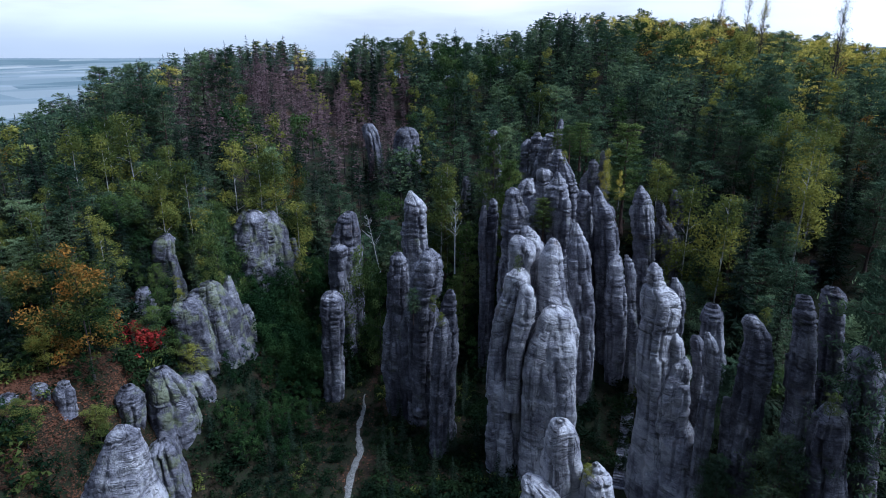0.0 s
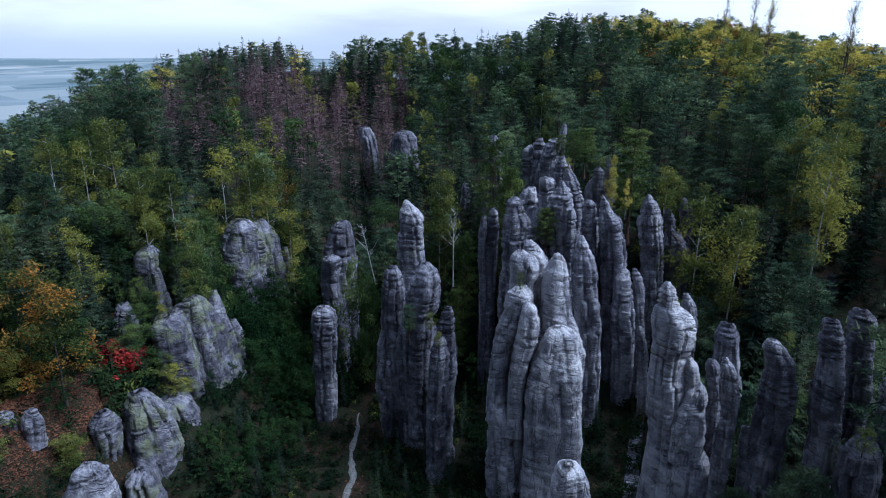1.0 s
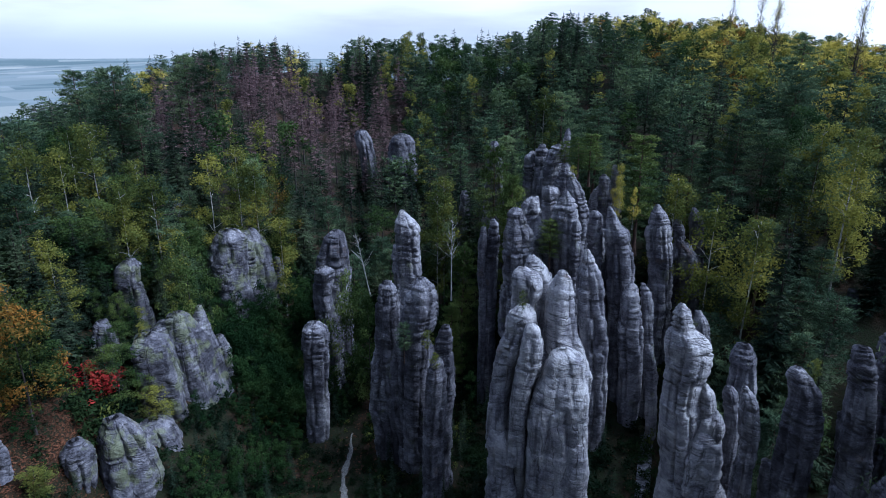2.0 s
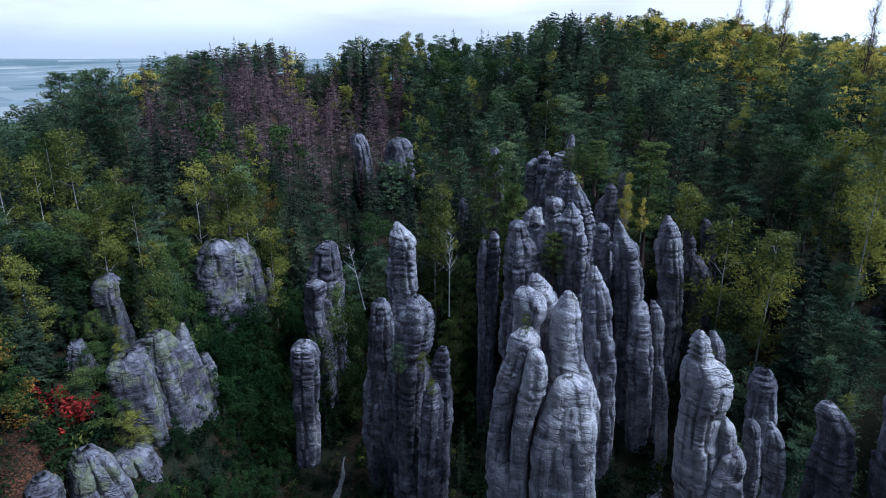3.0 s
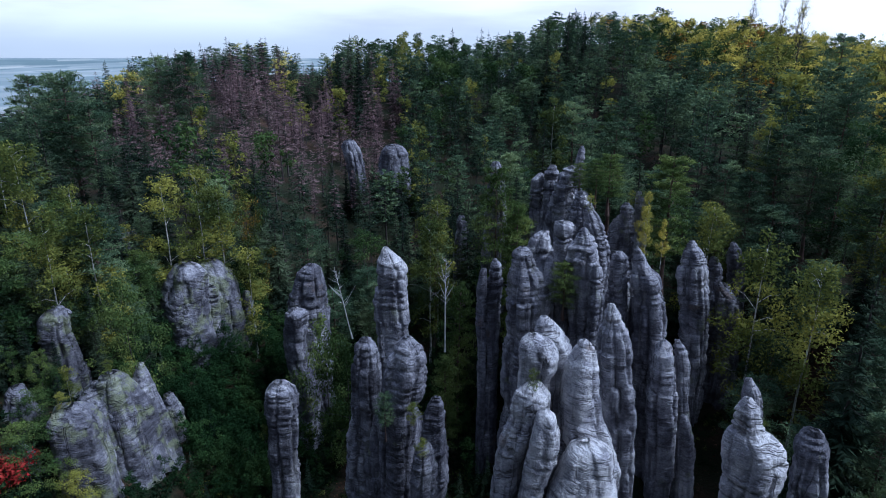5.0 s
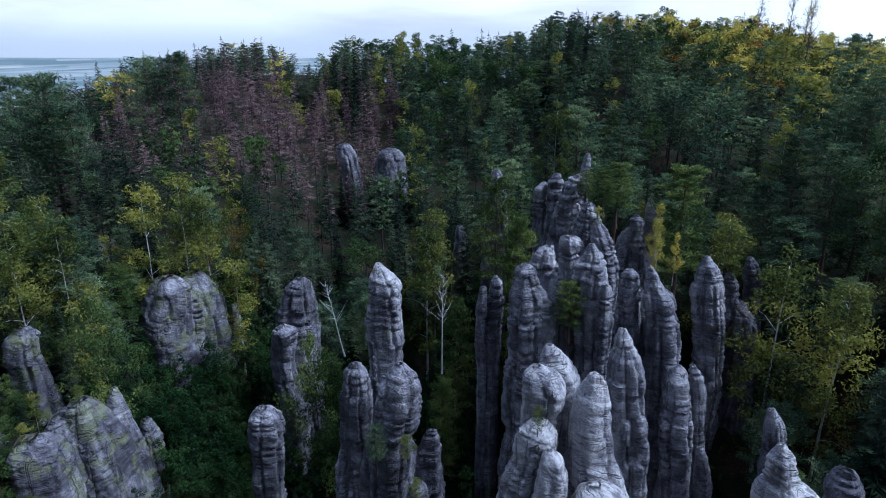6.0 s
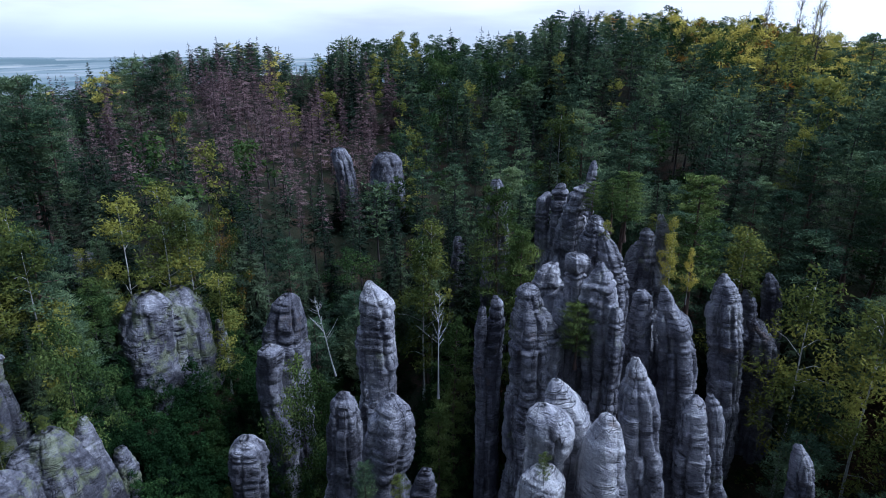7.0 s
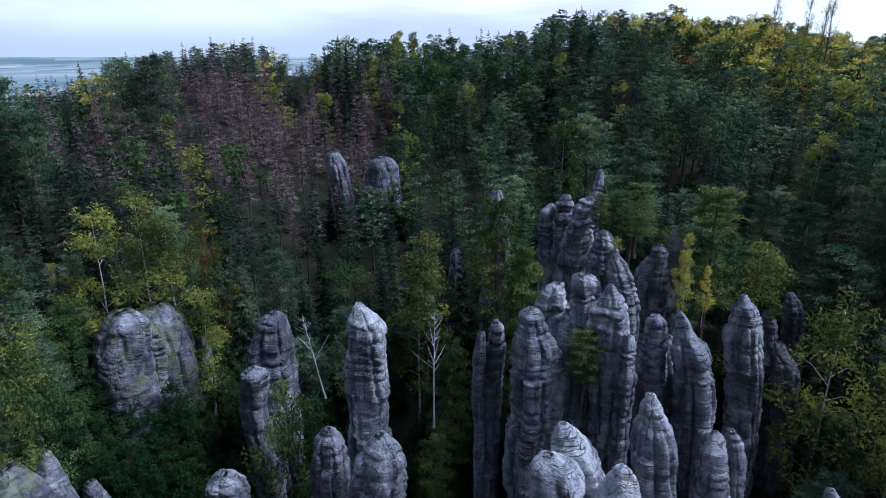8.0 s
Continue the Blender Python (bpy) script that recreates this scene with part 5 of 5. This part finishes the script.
rock_group("hammer-headed sandstone tower with ledges and lumps", "rock_tower", [
    ("column", 55.6, [(28.5, 20.4, 0.3), (27.9, 20.5, 0.72), (27.1, 20.55, 0.88), (26.1, 20.8, 1.2), (25.5, 21.3, 1.75), (24.7, 21.55, 2.0), (23.4, 21.55, 2.05), (22.0, 21.4, 1.85), (20.0, 21.4, 1.8), (12.3, 22.0, 1.9), (5.2, 22.7, 2.6)], dict(joints=0.5, square=3.4, beds=1.1)),
    ("lump", 54.8, [(21.4, 23.0, 0.2), (20.7, 23.2, 0.64), (19.4, 23.4, 0.8), (18.6, 23.4, 0.7)], dict(joints=0.5, seat=17.0)),
    ("lump", 54.5, [(19.0, 24.0, 0.3), (18.3, 23.9, 0.95), (17.1, 23.9, 1.15), (16.6, 23.7, 1.2)], dict(joints=0.5, seat=15.2, tilt=0.3)),
    ("block", 54.3, [(17.2, 23.5, 0.8), (16.4, 23.5, 1.45), (14.6, 23.5, 1.7), (12.7, 23.4, 1.6)], dict(joints=0.5, seat=11.0, tilt=0.35)),
    ("foot", 54.4, [(12.9, 23.4, 1.2), (11.1, 23.9, 2.05), (8.9, 24.1, 2.5), (6.3, 24.3, 2.75)], dict(joints=0.5, beds=0.5)),
], PALE)
rock_group("grey sandstone cliff of leaning slabs on the bank", "rock_cliff", [
    ("body", 75.5, [(17.5, -32.5, 1.6), (16, -32.3, 2.8), (11, -31.5, 3.6), (6, -31, 3.8)], dict(joints=0.5, tilt=-0.25, square=3.6)),
    ("slab", 70.0, [(18.5, -32.2, 1.4), (17.6, -31.8, 2.29), (15.6, -31.6, 2.59), (11.7, -31.5, 2.7), (5.1, -30.8, 2.03)], dict(joints=0.5, tilt=-0.25, square=3.6)),
    ("slab", 75.5, [(18.8, -31, 1.12), (17.6, -30.7, 1.81), (13.9, -30.3, 2.86), (8.8, -29.7, 2.92)], dict(joints=0.5, tilt=-0.25, square=3.6)),
    ("spike", 77.5, [(18.9, -29.2, 0.38), (17.2, -29.3, 0.89), (13.9, -28.9, 1.44), (6, -28.6, 2.21)], dict(joints=0.5, tilt=-0.2)),
    ("slab", 81.0, [(13.2, -28.6, 0.61), (11.4, -28.3, 1.11), (4.1, -28.8, 1.39)], dict(joints=0.5)),
], MOSSY)
rock_group("mossy pale sandstone cliff under birches", "rock_cliff", [
    ("body", 98.5, [(22.5, -29.5, 1.6), (20.5, -29, 2.8), (16, -28.5, 3.4), (11, -28.5, 3.6)], dict(joints=0.5, beds=0.6, square=3.6)),
    ("face", 94, [(23.7, -30.5, 1.4), (22.5, -30.5, 2.4), (20.2, -31.1, 2.9), (17.5, -31.4, 3.3), (10.6, -31.3, 3.3)], dict(joints=0.5, beds=0.6, square=3.6)),
    ("flake", 93.0, [(16.9, -34.2, 0.59), (15.4, -33.9, 1.19), (10.5, -33.4, 1.04)], dict(joints=0.5)),
    ("slab", 96.0, [(19.9, -28.5, 0.92), (18.5, -28.7, 1.17), (14.3, -29, 1.19)], dict(joints=0.5)),
    ("slab", 100.0, [(19.9, -27.5, 0.65), (17.9, -27.6, 1.47), (13.5, -28, 1.5)], dict(joints=0.5)),
    ("slab", 103.0, [(16.5, -26.5, 0.44), (13.3, -26.5, 0.97), (11.8, -26.7, 1.04)], dict(joints=0.5)),
], MOSSY)
rock("tall lone sandstone spire with a pointed cap", 83.0, [(29.5, -4.5, 0.32), (28.9, -4.4, 0.85), (28, -4.1, 1.44), (27, -3.9, 1.77), (24.9, -3.9, 1.85), (18.4, -4, 1.97)], tilt=0.05, beds=1.2, low=0.3)
rock("short sandstone pillar standing on the valley floor", 78.0, [(16.3, -15.5, 0.96), (15.6, -15.4, 1.58), (14.3, -15.4, 1.85), (11.3, -15.4, 1.94), (7.5, -15.6, 1.74), (-0, -15.9, 1.21)], stone=SHADED)
rock("tapered grey sandstone pillar with a knobbed tip", 71.0, [(28.2, 16, 0.33), (27.4, 16.2, 0.71), (26.7, 16.3, 0.96), (25.9, 16.5, 1.24), (24.4, 16.7, 1.56), (18.8, 17.4, 1.72), (10.8, 18.2, 1.4)])
rock("low sandstone pillar in the shaded gully", 72.0, [(16.4, 24.1, 0.29), (15.6, 24.3, 0.53), (12.9, 24.8, 0.78), (5.8, 25.6, 0.56)], stone=SHADED)
rock("layered sandstone pillar with a rounded head", 83.0, [(30.2, 27.4, 0.29), (29.6, 27.5, 0.78), (28.3, 27.8, 1.3), (26.6, 28, 1.71), (22.8, 28.5, 1.67), (15.4, 29.3, 1.38)], beds=1.6, low=0.6)
rock("rounded sandstone head rising out of the dead wood", 152.0, [(30.9, -18.3, 1.07), (29.9, -18.3, 1.88), (27.9, -17.9, 2.16), (24.6, -17, 1.64), (21.3, -16.7, 1.6)], beds=0.8, stone=SHADED)
rock("broad rounded sandstone dome among spruces", 151.0, [(29.9, -9, 1.9), (28.8, -8.9, 2.9), (27, -8.9, 3.4), (21.5, -9, 3.6)], beds=0.8, stone=SHADED)
rock("small sandstone knob among dark trees", 104.0, [(27.3, 4, 0.43), (26.7, 4, 0.72), (25.6, 4.2, 1.09), (21.9, 4, 1.11)], stone=SHADED)
rock("sandstone pillar half hidden by a pine", 94.5, [(36.4, 7.7, 0.5), (35.6, 7.8, 0.9), (34, 7.9, 1.1), (31, 7.9, 1.3), (26, 7.8, 1.6)], stone=SHADED)
rock("small rounded sandstone head beside the tower", 55.0, [(21, 25.1, 0.43), (20.3, 25.3, 0.73), (19, 25.6, 0.56), (17.2, 26, 0.48)])
rock("small sandstone pillar with a pale head", 52.0, [(22.8, 24.8, 0.24), (22.2, 25.1, 0.52), (21.3, 25.4, 0.74), (18, 25.9, 0.86)])
rock("shaded sandstone pillar of stacked rounded beds", 51.3, [(24.9, 28.3, 0.5), (24.3, 28.5, 0.92), (23.6, 28.7, 1.12), (23, 29.1, 1.2), (19.7, 29.5, 1.47)], beds=1.2, stone=SHADED)
rock("shade-darkened sandstone pillar with a capstone", 49.8, [(27.4, 31.9, 0.65), (26.9, 32, 0.9), (26.1, 32.1, 1.05), (23.3, 32.5, 1.2), (16.3, 33.4, 1.43)], beds=1.2, stone=SHADED)
rock("squat sandstone pillar darkened for shade", 51.7, [(27.4, 35.5, 0.77), (26.8, 35.7, 1.19), (25.5, 35.8, 1.17), (19.4, 36.9, 1.13)], beds=1.2, stone=SHADED)
rock("large layered sandstone pillar beside the pine", 46.5, [(24.1, 35.6, 0.5), (23.6, 35.8, 1.14), (21.6, 36.3, 1.69), (19.5, 36.8, 1.79), (16.8, 36.98, 1.6), (9.6, 38.0, 1.6)], beds=1.2, stone=SHADED)
rock("streaked sandstone pillar with pale face", 46.0, [(18.8, 33.95, 0.8), (17.7, 33.9, 1.41), (15.5, 33.95, 1.6), (10.0, 34.6, 1.84)], beds=0.4, stone=SHADED)
rock("shade-darkened sandstone slab in the gully", 63.0, [(20.9, 30.3, 0.79), (19.6, 30.4, 1.34), (13.1, 31.1, 1.74)], stone=SHADED)
rock("sandstone rib with pale vertical streaks", 52.0, [(15.8, 27.7, 0.47), (13.6, 28, 0.7), (6.3, 29.2, 1.1)], stone=SHADED)
rock("shaded sandstone pillar on the wooded slope", 75.0, [(22, 48.3, 0.51), (20.6, 48.6, 0.81), (15.8, 49.6, 0.9)], stone=SHADED)
rock("shaded sandstone head on the wooded slope", 78.0, [(22.1, 52.1, 0.57), (20.3, 52.4, 1.15), (14.5, 53.6, 1.25)], stone=SHADED)
rock("sandstone pillar behind the hammer-headed tower", 70.0, [(21.5, 28.4, 0.39), (20.3, 28.8, 0.84), (18.1, 29.3, 1.02)], stone=SHADED)
rock("big conical sandstone rock with sloping layers", 43.6, [(18.4, -26.7, 0.5), (17.7, -26.6, 1.4), (15.6, -27.0, 2.2), (13.0, -27.7, 3.2), (10.6, -28.0, 3.9), (2.3, -28.4, 4.8)], beds=1.1, joints=0.4, tilt=-0.35, deep=0.7, low=0.5)
rock("weathered sandstone boulder below the cliff", 60.5, [(14.2, -31.6, 1.1), (12.4, -31.4, 2.22), (9.5, -31.2, 2.99), (4.2, -31.1, 3.46)], stone=MOSSY)
rock("small sandstone pinnacle on the bank", 57.5, [(13.8, -33.7, 0.76), (12.8, -33.7, 1.52), (7.8, -33.9, 1.18)], stone=MOSSY)
rock("rough sandstone outcrop at the foot of the cliff", 66, [(10.5, -30.6, 1), (9.8, -30.6, 2.2), (7, -30.3, 2.8), (3, -30, 3)], beds=0.8, stone=MOSSY)
rock("low sandstone outcrop on the bank", 58.5, [(11.2, -36.2, 1), (10.4, -36.2, 1.9), (7, -36, 2.4)], tilt=0.25, stone=MOSSY)
rock("sandstone block beside the red maple", 68.5, [(15.2, -36.6, 0.9), (14.6, -36.6, 1.5), (12, -36.4, 2)], stone=MOSSY)
rock("mossy sandstone boulder at the foot of the bank", 56, [(8.2, -30.2, 0.8), (7.5, -30.2, 1.6), (4, -30, 2.2)], stone=MOSSY)
rock("square sandstone block on the wooded bank", 100.5, [(26.2, -41.1, 1.27), (25.3, -41.1, 1.75), (21.2, -41.7, 2.01)], stone=MOSSY)
rock("grey sandstone block among spruces", 79.0, [(24.4, -37.6, 0.65), (23.6, -37.8, 1.4), (21.5, -38.0, 1.6), (18.5, -38.0, 1.9), (15.0, -38.0, 2.2)], stone=MOSSY)
rock("grey sandstone block above the red maple", 72.5, [(19.2, -38.3, 0.61), (18, -38.4, 1.2), (16.4, -38.6, 1.8), (14.5, -38.9, 2.4)], stone=MOSSY)
rock("leaning sandstone slab on brown soil", 52.0, [(17.3, -39.0, 0.8), (16.4, -39.4, 1.35), (13.8, -39.7, 1.6)], tilt=0.3, deep=0.8)
rock("leaning sandstone slab on brown soil", 52.5, [(17.3, -37.0, 0.6), (16.3, -37.2, 1.1), (14.0, -37.5, 1.2)], tilt=0.3, deep=0.8)
rock("broad low sandstone boulder on the bank", 50.0, [(17.0, -41.2, 1.3), (15.9, -41.6, 2.4), (13.6, -42.0, 2.7)])
rock("pale low sandstone boulder on the bank", 47.0, [(16.4, -39.3, 0.76), (15.4, -39.5, 1.32), (13.3, -39.8, 1.44)])

NEAR_TREES = 400
build_path()
build_steps()
FOREST = np.random.default_rng(21)
plant_named(FOREST)
plant_forest(FOREST)
plant_undergrowth(FOREST)
